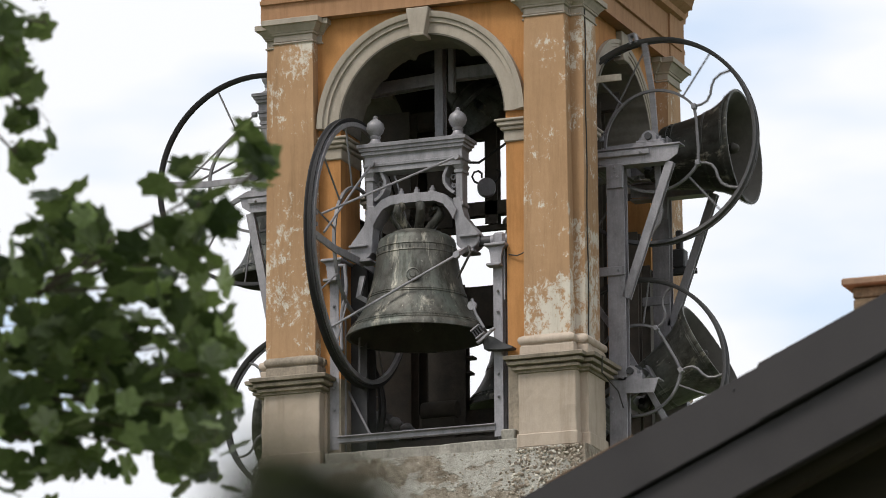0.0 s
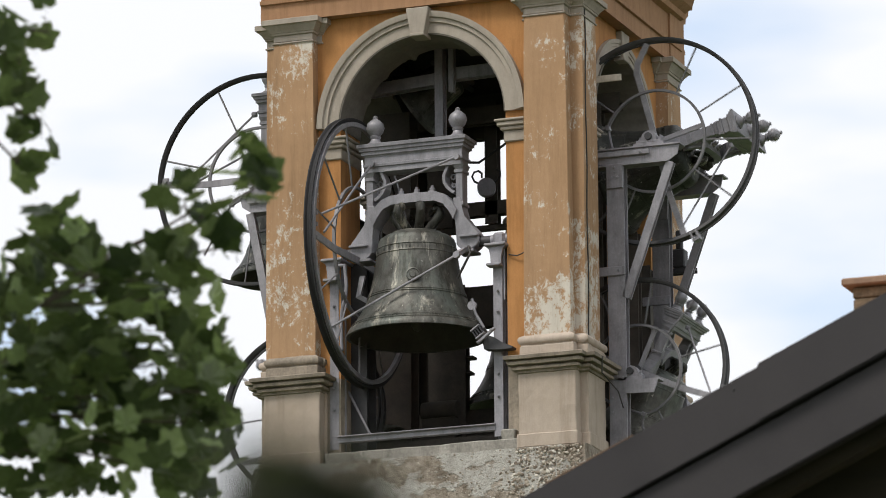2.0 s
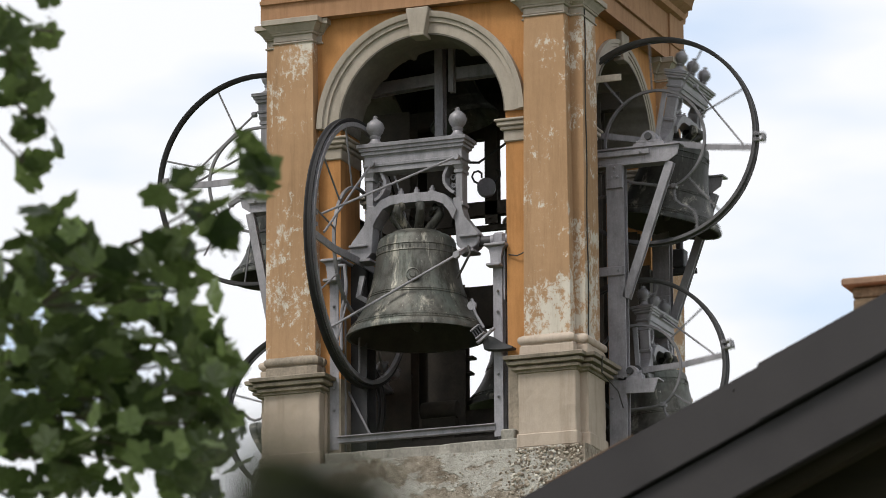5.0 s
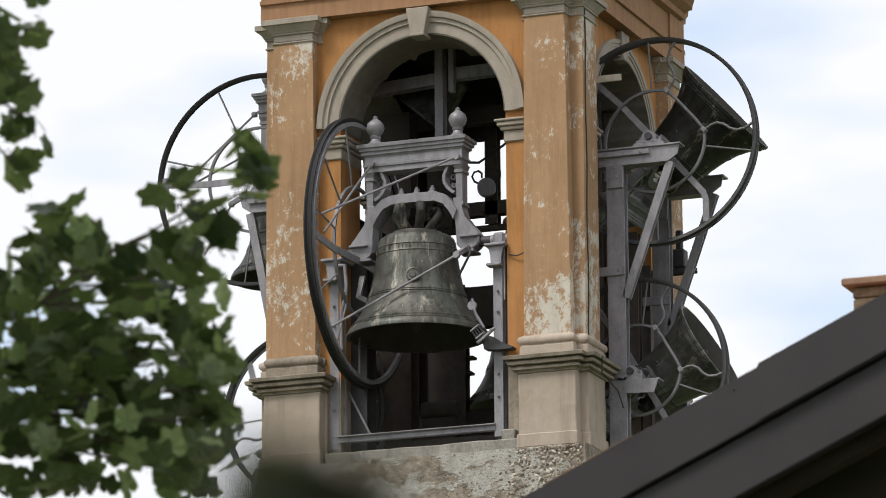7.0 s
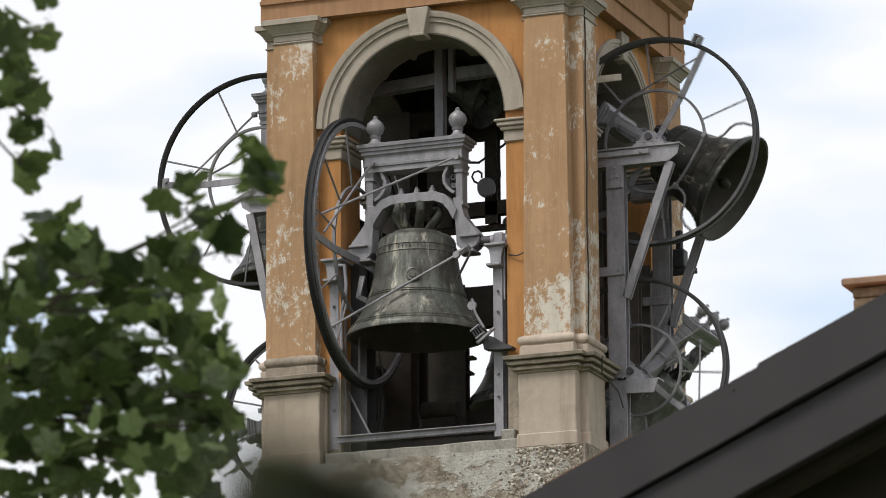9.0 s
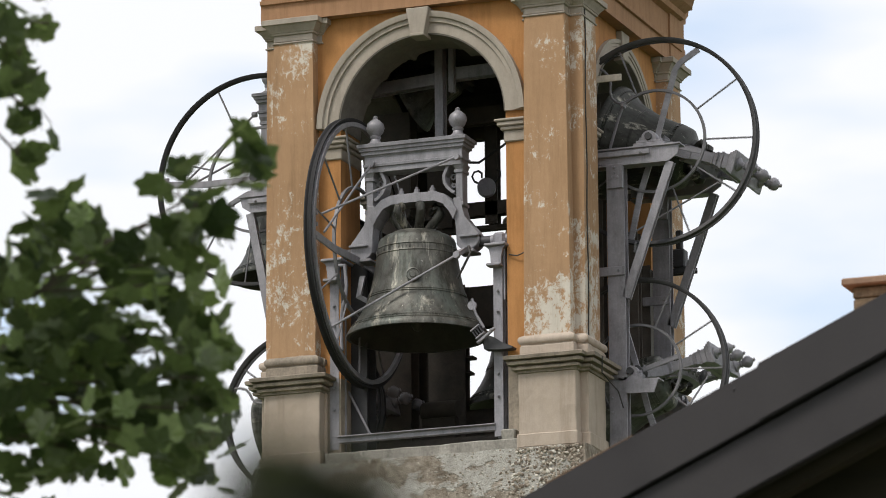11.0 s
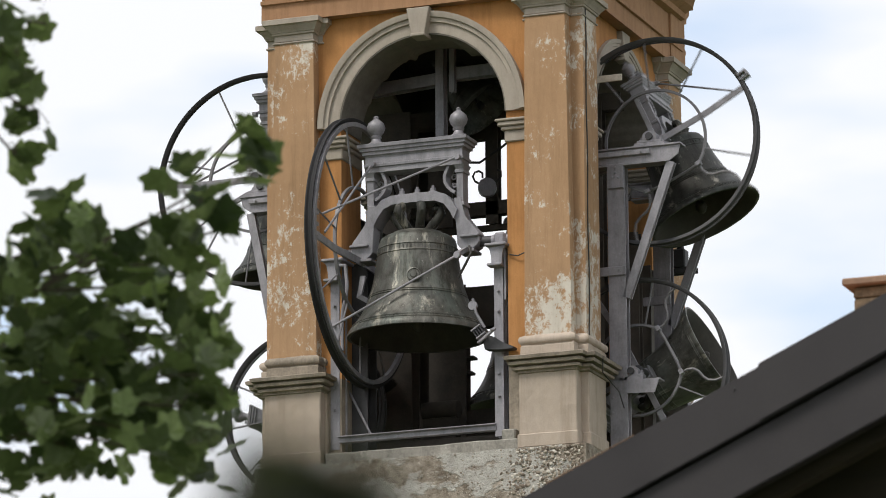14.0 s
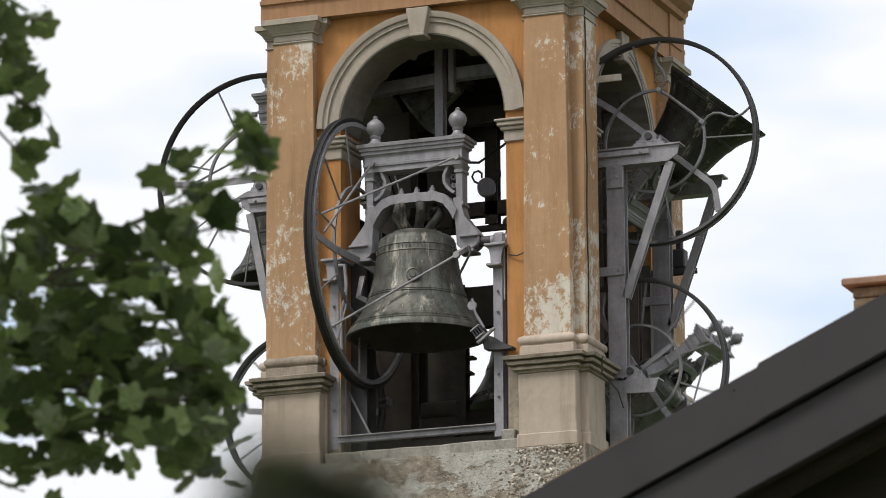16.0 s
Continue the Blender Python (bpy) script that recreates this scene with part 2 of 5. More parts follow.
# ---- mesh helpers ----
def part(name, bm, material, parent=None, label="", smooth=False):
    """Link a bmesh as one object, under its thing."""
    me = bpy.data.meshes.new(name)
    bmesh.ops.recalc_face_normals(bm, faces=bm.faces)
    bm.to_mesh(me)
    bm.free()
    me.materials.append(material)
    if smooth:
        for p in me.polygons:
            p.use_smooth = True
        me.set_sharp_from_angle(angle=radians(38))
    ob = new(name, me)
    ob.parent = parent
    if label:
        tagged(ob, label)
    return ob


def thing(name, label, category, m=None, group="", kind=""):
    ob = new(name)
    ob.empty_display_size = 0.2
    if m is not None:
        ob.matrix_basis = m
    return tagged(ob, label, category, group, kind)


def box(bm, x0, x1, y0, y1, z0, z1, m=None, bevel=0.0):
    v = [bm.verts.new((x, y, z)) for z in (z0, z1) for y in (y0, y1) for x in (x0, x1)]
    f = [bm.faces.new([v[i] for i in q]) for q in ((0, 2, 3, 1), (4, 5, 7, 6), (0, 1, 5, 4), (2, 6, 7, 3), (0, 4, 6, 2), (1, 3, 7, 5))]
    if bevel:
        e = list({e for q in f for e in q.edges})
        r = bmesh.ops.bevel(bm, geom=e, offset=bevel, segments=1, affect="EDGES")
        v = list({w for q in r["faces"] for w in q.verts} | {w for w in v if w.is_valid})
    if m is not None:
        bmesh.ops.transform(bm, matrix=m, verts=v)
    return bm


def boxes(rows, bevel=0.006, m=None):
    bm = bmesh.new()
    for r in rows:
        box(bm, *r, m=m, bevel=bevel)
    return bm


def lathe(bm, prof, steps=32, m=None):
    """Turn (radius, height) pairs about z."""
    rings = []
    for r, z in prof:
        if r < 1e-6:
            rings.append([bm.verts.new((0, 0, z))])
        else:
            rings.append([bm.verts.new((r * math.cos(2 * math.pi * i / steps), r * math.sin(2 * math.pi * i / steps), z)) for i in range(steps)])
    for a, b in zip(rings, rings[1:]):
        for i in range(steps):
            j = (i + 1) % steps
            q = [a[i % len(a)], a[j % len(a)], b[j % len(b)], b[i % len(b)]]
            u = list(dict.fromkeys(q))
            if len(u) > 2:
                bm.faces.new(u)
    if m is not None:
        bmesh.ops.transform(bm, matrix=m, verts=[v for g in rings for v in g])
    return bm


def tube(bm, pts, r, steps=8, flat=None):
    """A round rod, or with flat=(w, h) a bar, along points."""
    pts = [Vector(p) for p in pts]
    last = None
    for i, p in enumerate(pts):
        d = ((pts[min(i + 1, len(pts) - 1)] - pts[max(i - 1, 0)])).normalized()
        ref = Vector((0, 1, 0)) if abs(d.y) < 0.9 else Vector((1, 0, 0))
        u = d.cross(ref).normalized()
        w = d.cross(u)
        if flat:
            ring = [bm.verts.new(p + u * (a * flat[0] / 2) + w * (b * flat[1] / 2)) for a, b in ((1, 1), (-1, 1), (-1, -1), (1, -1))]
        else:
            ring = [bm.verts.new(p + u * (r * math.cos(2 * math.pi * k / steps)) + w * (r * math.sin(2 * math.pi * k / steps))) for k in range(steps)]
        if last:
            k = len(ring)
            for a in range(k):
                bm.faces.new((last[a], last[(a + 1) % k], ring[(a + 1) % k], ring[a]))
        else:
            bm.faces.new(ring[::-1])
        last = ring
    bm.faces.new(last)
    return bm


def hoop(bm, prof, steps=64, start=0.0, stop=360.0, centre=(0, 0, 0)):
    """Sweep a (radius, y) section round the y axis."""
    full = stop - start >= 360
    n = steps if full else steps + 1
    rings = []
    for i in range(n):
        a = radians(start + (stop - start) * i / steps)
        rings.append([bm.verts.new((centre[0] + r * math.cos(a), centre[1] + y, centre[2] + r * math.sin(a))) for r, y in prof])
    k = len(prof)
    for i in range(n if full else n - 1):
        p, q = rings[i], rings[(i + 1) % n]
        for j in range(k):
            bm.faces.new((p[j], p[(j + 1) % k], q[(j + 1) % k], q[j]))
    if not full:
        bm.faces.new(rings[0])
        bm.faces.new(rings[-1][::-1])
    return bm


def extrude_xz(bm, outline, y0, y1):
    """A plate with an outline in (x, z), thick along y."""
    a = [bm.verts.new((x, y0, z)) for x, z in outline]
    b = [bm.verts.new((x, y1, z)) for x, z in outline]
    bm.faces.new(a)
    bm.faces.new(b[::-1])
    for i in range(len(a)):
        j = (i + 1) % len(a)
        bm.faces.new((a[i], b[i], b[j], a[j]))
    return bm


def extrude_yz(bm, outline, x0, x1):
    s = len(bm.verts)
    extrude_xz(bm, outline, x0, x1)
    for v in list(bm.verts)[s:]:
        v.co = Vector((v.co.y, v.co.x, v.co.z))
    return bm


def moulded_block(prof, hx, hy):
    """A solid block of half sizes hx, hy whose four sides follow one (offset, height) profile."""
    bm = bmesh.new()
    last = None
    for o, z in prof:
        ring = [bm.verts.new((a * (hx + o), b * (hy + o), z)) for a, b in ((-1, -1), (1, -1), (1, 1), (-1, 1))]
        if last:
            for k in range(4):
                bm.faces.new((last[k], last[(k + 1) % 4], ring[(k + 1) % 4], ring[k]))
        else:
            bm.faces.new(ring[::-1])
        last = ring
    bm.faces.new(last)
    return bm


def roughen(bm, amount, scale, cuts=0):
    if cuts:
        bmesh.ops.subdivide_edges(bm, edges=bm.edges, cuts=cuts, use_grid_fill=True)
    for v in bm.verts:
        v.co += noise.noise_vector(v.co * scale) * amount
    return bm


def up(z):
    return z + H


# ---- ground ----
bm = bmesh.new()
bmesh.ops.create_grid(bm, x_segments=40, y_segments=40, size=2500)
g = part("ground", bm, M_GRASS)
tagged(g, "mown green grass reaching the horizon", "ground", kind="structure")

# ---- the bell tower ----
HX, Y0, Y1, YC = 1.465, 0.118, 2.84, 1.48       # half width, front and rear faces, middle of the depth
R_IN, R_OUT, SPRING, HALF = 0.782, 0.972, 0.878, 0.775
FLOOR = -2.12
INSET = 0.095                                    # the side walls lie behind their corner piers
FACES = {
    "front": Matrix(((1, 0, 0, 0), (0, 1, 0, Y0), (0, 0, 1, H), (0, 0, 0, 1))),
    "rear": Matrix(((-1, 0, 0, 0), (0, -1, 0, Y1), (0, 0, 1, H), (0, 0, 0, 1))),
    "right": Matrix(((0, -1, 0, HX - INSET), (1, 0, 0, YC), (0, 0, 1, H), (0, 0, 0, 1))),
    "left": Matrix(((0, 1, 0, -HX + INSET), (-1, 0, 0, YC), (0, 0, 1, H), (0, 0, 0, 1))),
}
THICK = 0.45
tower = thing("bell_tower", "ochre plastered bell tower with open arches, pilasters and grey stone mouldings", "bell tower", kind="structure")


def arch_wall(width, top, m):
    """One wall of the bell storey, with its arched opening cut through."""
    n = 28
    pts = [(-HALF, FLOOR), (-HALF, -1.37)] + [(-HALF, SPRING)] + [(-R_IN * math.cos(math.pi * i / n), SPRING + R_IN * math.sin(math.pi * i / n)) for i in range(1, n)] + [(HALF, SPRING), (HALF, -1.37), (HALF, FLOOR)]
    bm = bmesh.new()
    outer = []
    for x, z in pts:
        if z <= SPRING + 1e-6:
            outer.append((math.copysign(width, x), z))
        else:
            a = math.atan2(z - SPRING, x)
            k = min(width / max(abs(math.cos(a)), 1e-6), (top - SPRING) / max(math.sin(a), 1e-6))
            outer.append((k * math.cos(a), SPRING + k * math.sin(a)))
    ring = {}
    for d in (0.0, THICK):
        ring[d] = ([bm.verts.new((x, d, z)) for x, z in pts], [bm.verts.new((x, d, z)) for x, z in outer])
    for i in range(len(pts) - 1):
        for d, o in ((0.0, 1), (THICK, -1)):
            p, q = ring[d]
            bm.faces.new((p[i], q[i], q[i + 1], p[i + 1])[::o])
        a, b = ring[0.0][0], ring[THICK][0]
        bm.faces.new((a[i], a[i + 1], b[i + 1], b[i]))
        a, b = ring[0.0][1], ring[THICK][1]
        bm.faces.new((a[i], b[i], b[i + 1], a[i + 1]))
    bmesh.ops.transform(bm, matrix=m, verts=bm.verts)
    return bm


def moulding(prof, w, d0, m, ends=True):
    """A straight moulding along the face: (out, z) profile, from -w to w about its middle w=(a, b)."""
    bm = bmesh.new()
    a = [bm.verts.new((w[0], d0 - o, z)) for o, z in prof]
    b = [bm.verts.new((w[1], d0 - o, z)) for o, z in prof]
    for i in range(len(prof)):
        j = (i + 1) % len(prof)
        bm.faces.new((a[i], a[j], b[j], b[i]))
    bm.faces.new(a[::-1])
    bm.faces.new(b)
    bmesh.ops.transform(bm, matrix=m, verts=bm.verts)
    return bm


def stepped(rows, m, jag=0.0):
    """Stacked slabs (u0, u1, d0, d1, z0, z1) in face space, joined in one piece, softened and a little worn."""
    bm = boxes(rows, 0.008)
    if jag:
        bmesh.ops.subdivide_edges(bm, edges=[e for e in bm.edges if e.calc_length() > 0.2], cuts=6, use_grid_fill=True)
        roughen(bm, jag * 1.5, 13)
    bmesh.ops.transform(bm, matrix=m, verts=bm.verts)
    return bm


CAPITAL = [(.010, 1.675), (.014, 1.682), (.010, 1.69), (.0, 1.692), (.0, 1.752), (.014, 1.757), (.018, 1.773), (.024, 1.776), (.030, 1.792), (.044, 1.808), (.060, 1.826), (.066, 1.838), (.085, 1.840), (.085, 1.884), (.07, 1.892)]
BASE_MOULD = [(.028, -1.36), (.030, -1.345), (.030, -1.268), (.022, -1.260), (.020, -1.250), (.034, -1.243), (.043, -1.226), (.044, -1.205), (.036, -1.187), (.018, -1.175), (.004, -1.165)]
CORNICE = [(.03, -1.505), (.045, -1.50), (.045, -1.480), (.080, -1.476), (.084, -1.456), (.052, -1.452), (.050, -1.440), (.106, -1.434), (.112, -1.408), (.078, -1.404), (.078, -1.394), (.132, -1.390), (.138, -1.362), (.118, -1.352)]


def moulded_run(prof, spans, m, jag=0.0):
    """Mouldings with one (offset, height) profile round blocks (u0, u1, front) in face space."""
    full = bmesh.new()
    for u0, u1, front in spans:
        bm = moulded_block(prof, (u1 - u0) / 2, (.05 - front) / 2)
        bmesh.ops.translate(bm, verts=bm.verts, vec=((u0 + u1) / 2, (.05 + front) / 2, 0))
        me = bpy.data.meshes.new("run")
        bm.to_mesh(me)
        bm.free()
        full.from_mesh(me)
        bpy.data.meshes.remove(me)
    if jag:
        bmesh.ops.subdivide_edges(full, edges=[e for e in full.edges if e.calc_length() > 0.15], cuts=9, use_grid_fill=True)
        roughen(roughen(full, jag, 13), jag * 0.5, 40)
    bmesh.ops.transform(full, matrix=m, verts=full.verts)
    return full


for side, m in FACES.items():
    wide = HX - INSET if side in ("front", "rear") else (Y1 - Y0) / 2 - THICK
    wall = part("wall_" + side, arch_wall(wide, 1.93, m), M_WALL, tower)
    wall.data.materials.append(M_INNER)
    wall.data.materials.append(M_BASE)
    # chamber-side faces get the near-black that stands for interior shade
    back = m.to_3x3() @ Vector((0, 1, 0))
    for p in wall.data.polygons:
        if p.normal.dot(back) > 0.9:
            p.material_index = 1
        # lower wall takes darker stone, the recess shade put into its colour
        elif p.center.z < up(-1.37):
            p.material_index = 2
    # plastered soffit under the arch
    bm = bmesh.new()
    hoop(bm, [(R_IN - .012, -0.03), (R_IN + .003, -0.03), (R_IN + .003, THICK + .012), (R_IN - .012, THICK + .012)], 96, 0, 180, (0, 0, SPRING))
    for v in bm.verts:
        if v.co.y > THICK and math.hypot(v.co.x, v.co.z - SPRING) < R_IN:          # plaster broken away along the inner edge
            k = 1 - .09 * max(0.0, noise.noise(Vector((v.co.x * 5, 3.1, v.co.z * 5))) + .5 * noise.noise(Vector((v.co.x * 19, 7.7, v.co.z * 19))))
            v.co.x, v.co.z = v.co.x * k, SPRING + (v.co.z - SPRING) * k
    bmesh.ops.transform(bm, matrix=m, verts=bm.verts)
    part("soffit", bm, M_SOFFIT, tower, "grey-brown plaster under the arch", smooth=True)
    # archivolt: a fillet, a cyma and a flat face, with the keystone over them
    bm = bmesh.new()
    kx, ky = (1.0, 1.0) if side in ("front", "rear") else (0.72, 0.45)
    hoop(bm, [(R_IN + kx * (r - R_IN), y * ky) for r, y in ((R_IN + 0.001, 0.012), (R_IN + 0.001, -0.035), (0.875, -0.035), (0.88, -0.055), (0.915, -0.055), (0.922, -0.075), (0.955, -0.085), (R_OUT, -0.085), (R_OUT, 0.012))], 48, 0, 180, (0, 0, SPRING))
    bmesh.ops.transform(bm, matrix=m, verts=bm.verts)
    part("archivolt", bm, M_TRIM, tower, "grey moulded stone archivolt", smooth=True)
    bm = bmesh.new()
    extrude_xz(bm, [(-0.062, 1.625), (0.062, 1.625), (0.108, 1.875), (-0.108, 1.875)], -0.125 * ky, 0.04)
    extrude_xz(bm, [(-0.070, 1.612), (0.070, 1.612), (0.066, 1.64), (-0.066, 1.64)], -0.14 * ky, 0.04)
    bmesh.ops.bevel(bm, geom=bm.edges, offset=0.006, segments=1, affect="EDGES")
    bmesh.ops.transform(bm, matrix=m, verts=bm.verts)
    part("keystone", bm, M_TRIM, tower)
    for s in (-1, 1):
        e = HALF - 0.085
        # impost and jamb block below the arch
        rows = [(min(s * e, s * 0.97), max(s * e, s * 0.97), -0.075, THICK + 0.03, 0.775, 0.80), (min(s * (e + .02), s * 0.965), max(s * (e + .02), s * 0.965), -0.06, THICK + 0.02, 0.735, 0.775),
                (min(s * (e + .045), s * 0.96), max(s * (e + .045), s * 0.96), -0.04, THICK + 0.01, 0.70, 0.735), (min(s * (e + .07), s * 0.96), max(s * (e + .07), s * 0.96), -0.018, THICK + 0.005, 0.60, 0.70)]
        part("impost", stepped(rows, m), M_TRIM, tower, "grey stepped stone impost")
        if side in ("front", "rear"):
            c, pr, top_h, bot_h = s * 1.18, 0.118, 0.186, 0.215
        else:
            c, pr, top_h, bot_h = s * 1.170, 0.02 + INSET, 0.180, 0.192
        # tapering pilaster shaft
        bm = bmesh.new()
        n = 10
        rings = []
        for i in range(n + 1):
            t = i / n
            h, z = bot_h + (top_h - bot_h) * t, -1.17 + t * (1.70 + 1.17)
            rings.append([bm.verts.new((c + a * h, d, z)) for a, d in ((-1, 0.02), (-1, -pr), (1, -pr), (1, 0.02))])
        for p, q in zip(rings, rings[1:]):
            for j in range(4):
                bm.faces.new((p[j], p[(j + 1) % 4], q[(j + 1) % 4], q[j]))
        bm.faces.new(rings[0])
        bm.faces.new(rings[-1])
        bmesh.ops.bevel(bm, geom=[e for e in bm.edges if abs(e.verts[0].co.z - e.verts[1].co.z) > 0.1], offset=0.008, segments=2, affect="EDGES")
        bmesh.ops.transform(bm, matrix=m, verts=bm.verts)
        part("pilaster", bm, M_PIL, tower, "brown-ochre pilaster with flaking limewash")
        edge = HX - INSET if side in ("front", "rear") else 1.362
        # capital, breaking forward over the pilaster and returning along the pier

        def span(a, b):
            return (min(a, b), max(a, b))
        pier = span(s * .95, s * edge)
        cw = .185 if side in ("front", "rear") else .178
        part("capital", moulded_run(CAPITAL, [(c - cw, c + cw, -pr), (*pier, -.006)], m), M_TRIM, tower, "grey stone moulded capital", smooth=True)
        # worn base mouldings, cornice and pedestal
        part("base_moulding", moulded_run(BASE_MOULD, [(c - cw - .03, c + cw + .03, -pr), (*pier, -.006)], m, 0.005), M_BASE if s < 0 and side == "front" else M_PED, tower, "worn plaster base of the pilaster", smooth=True)
        part("cornice", moulded_run(CORNICE, [(c - cw - .04, c + cw + .04, -pr), (*span(s * .98, s * (edge + .01)), -.006)], m, 0.003), M_BASE, tower, "weathered grey-brown stepped cornice", smooth=True)
        cw += .077 if side in ("front", "rear") else .045
        rows = [(*span(c - cw, c + cw), -pr - .03, .05, -2.04, -1.49), (*span(s * .9, s * (edge + .045)), -.035, .05, -2.04, -1.492), (*span(c - cw - .013, c + cw + .013), -pr - .045, .05, -2.15, -2.03), (*span(s * .88, s * (edge + .07)), -.06, .05, -2.15, -2.032)]
        part("pedestal", stepped(rows, m, 0.003), M_PED, tower, "beige plastered pedestal")
    # entablature: architrave, frieze and crowning cornice; front and rear run through
    w = HX + 0.03 if side in ("front", "rear") else (Y1 - Y0) / 2 - 0.002
    k = 1 if side in ("front", "rear") else 0.0
    pr = 0.118 if k else 0.03 + INSET
    prof = [(-0.3, 1.89), (pr - .01, 1.89), (pr - .01, 2.05), (pr + .015, 2.055), (pr + .015, 2.09), (pr - .02, 2.10), (pr - .02, 2.34), (pr + .04, 2.36), (pr + .05, 2.41), (pr + .12, 2.46), (pr + .14, 2.53), (pr + .25, 2.55), (pr + .27, 2.66), (-0.3, 2.75)]
    part("entablature", moulding(prof, (-w, w), 0.0, m), M_BAND, tower, "ochre plastered entablature with stepped mouldings")

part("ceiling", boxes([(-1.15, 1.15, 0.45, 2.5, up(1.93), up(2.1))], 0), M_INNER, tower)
part("roof", boxes([(-1.9, 1.9, -0.35, 3.3, up(2.755), up(2.9)), (-1.2, 1.2, 0.4, 2.6, up(2.9), up(3.4))], 0.01), M_TILE, tower, "low terracotta roof")
# base of the tower below the bell storey
bm = boxes([(-1.53, 1.53, -0.06, 2.95, 0, up(-2.15))], 0)
bmesh.ops.subdivide_edges(bm, edges=[e for e in bm.edges if abs(e.verts[0].co.z - e.verts[1].co.z) < 0.1], cuts=40, use_grid_fill=True)
part("tower_base", roughen(bm, 0.012, 7), M_ROUGH, tower, "rough rubble and pebble masonry")
part("bell_floor", boxes([(-1.4, 1.4, 0.2, 2.7, up(-2.145), up(FLOOR + 0.004))], 0), M_RUST, tower)


def sill(m, w):
    bm = boxes([(-w, w, -0.10, 0.6, -2.165, -2.045)], 0.012)
    bmesh.ops.subdivide_edges(bm, edges=[e for e in bm.edges if e.calc_length() > 0.3], cuts=14, use_grid_fill=True)
    roughen(bm, 0.010, 6)
    bmesh.ops.transform(bm, matrix=m, verts=bm.verts)
    return part("sill", bm, M_CONC, tower, "rough mossy concrete sill")


part("kerb_block", roughen(boxes([(.735, .865, .03, .16, up(-2.06), up(-1.955))], .012), .008, 15), M_CONC, tower, "small block of pale concrete")


for side, m in FACES.items():
    sill(m, 0.9 if side in ("front", "rear") else 0.84)


# ---- bells ----
BELL = [(1.0, 0.0), (1.0, 0.03), (0.985, 0.07), (0.955, 0.105), (0.958, 0.115), (0.925, 0.145), (0.928, 0.155), (0.875, 0.22), (0.815, 0.33), (0.765, 0.45), (0.74, 0.53), (0.748, 0.54), (0.735, 0.56), (0.74, 0.57), (0.70, 0.68),
        (0.66, 0.86), (0.632, 1.02), (0.612, 1.14), (0.62, 1.15), (0.606, 1.17), (0.60, 1.24), (0.608, 1.25), (0.592, 1.28), (0.585, 1.34), (0.56, 1.40), (0.50, 1.44), (0.40, 1.475), (0.38, 1.50), (0.2, 1.52), (0.0, 1.52)]
INNER = [(0.0, 1.43), (0.35, 1.41), (0.50, 1.36), (0.54, 1.2), (0.57, 1.0), (0.63, 0.7), (0.70, 0.45), (0.78, 0.25), (0.86, 0.10), (0.955, 0.0)]
slim = lambda r, z: r * (1 - .06 * min(1, max(0, (z - .15) / .5)))      # waist drawn in above the sound bow
BELL, INNER = [(slim(r, z), z) for r, z in BELL], [(slim(r, z), z) for r, z in INNER]
BAR_SIDES = ((1, 1), (1, -1), (-1, 1), (-1, -1))


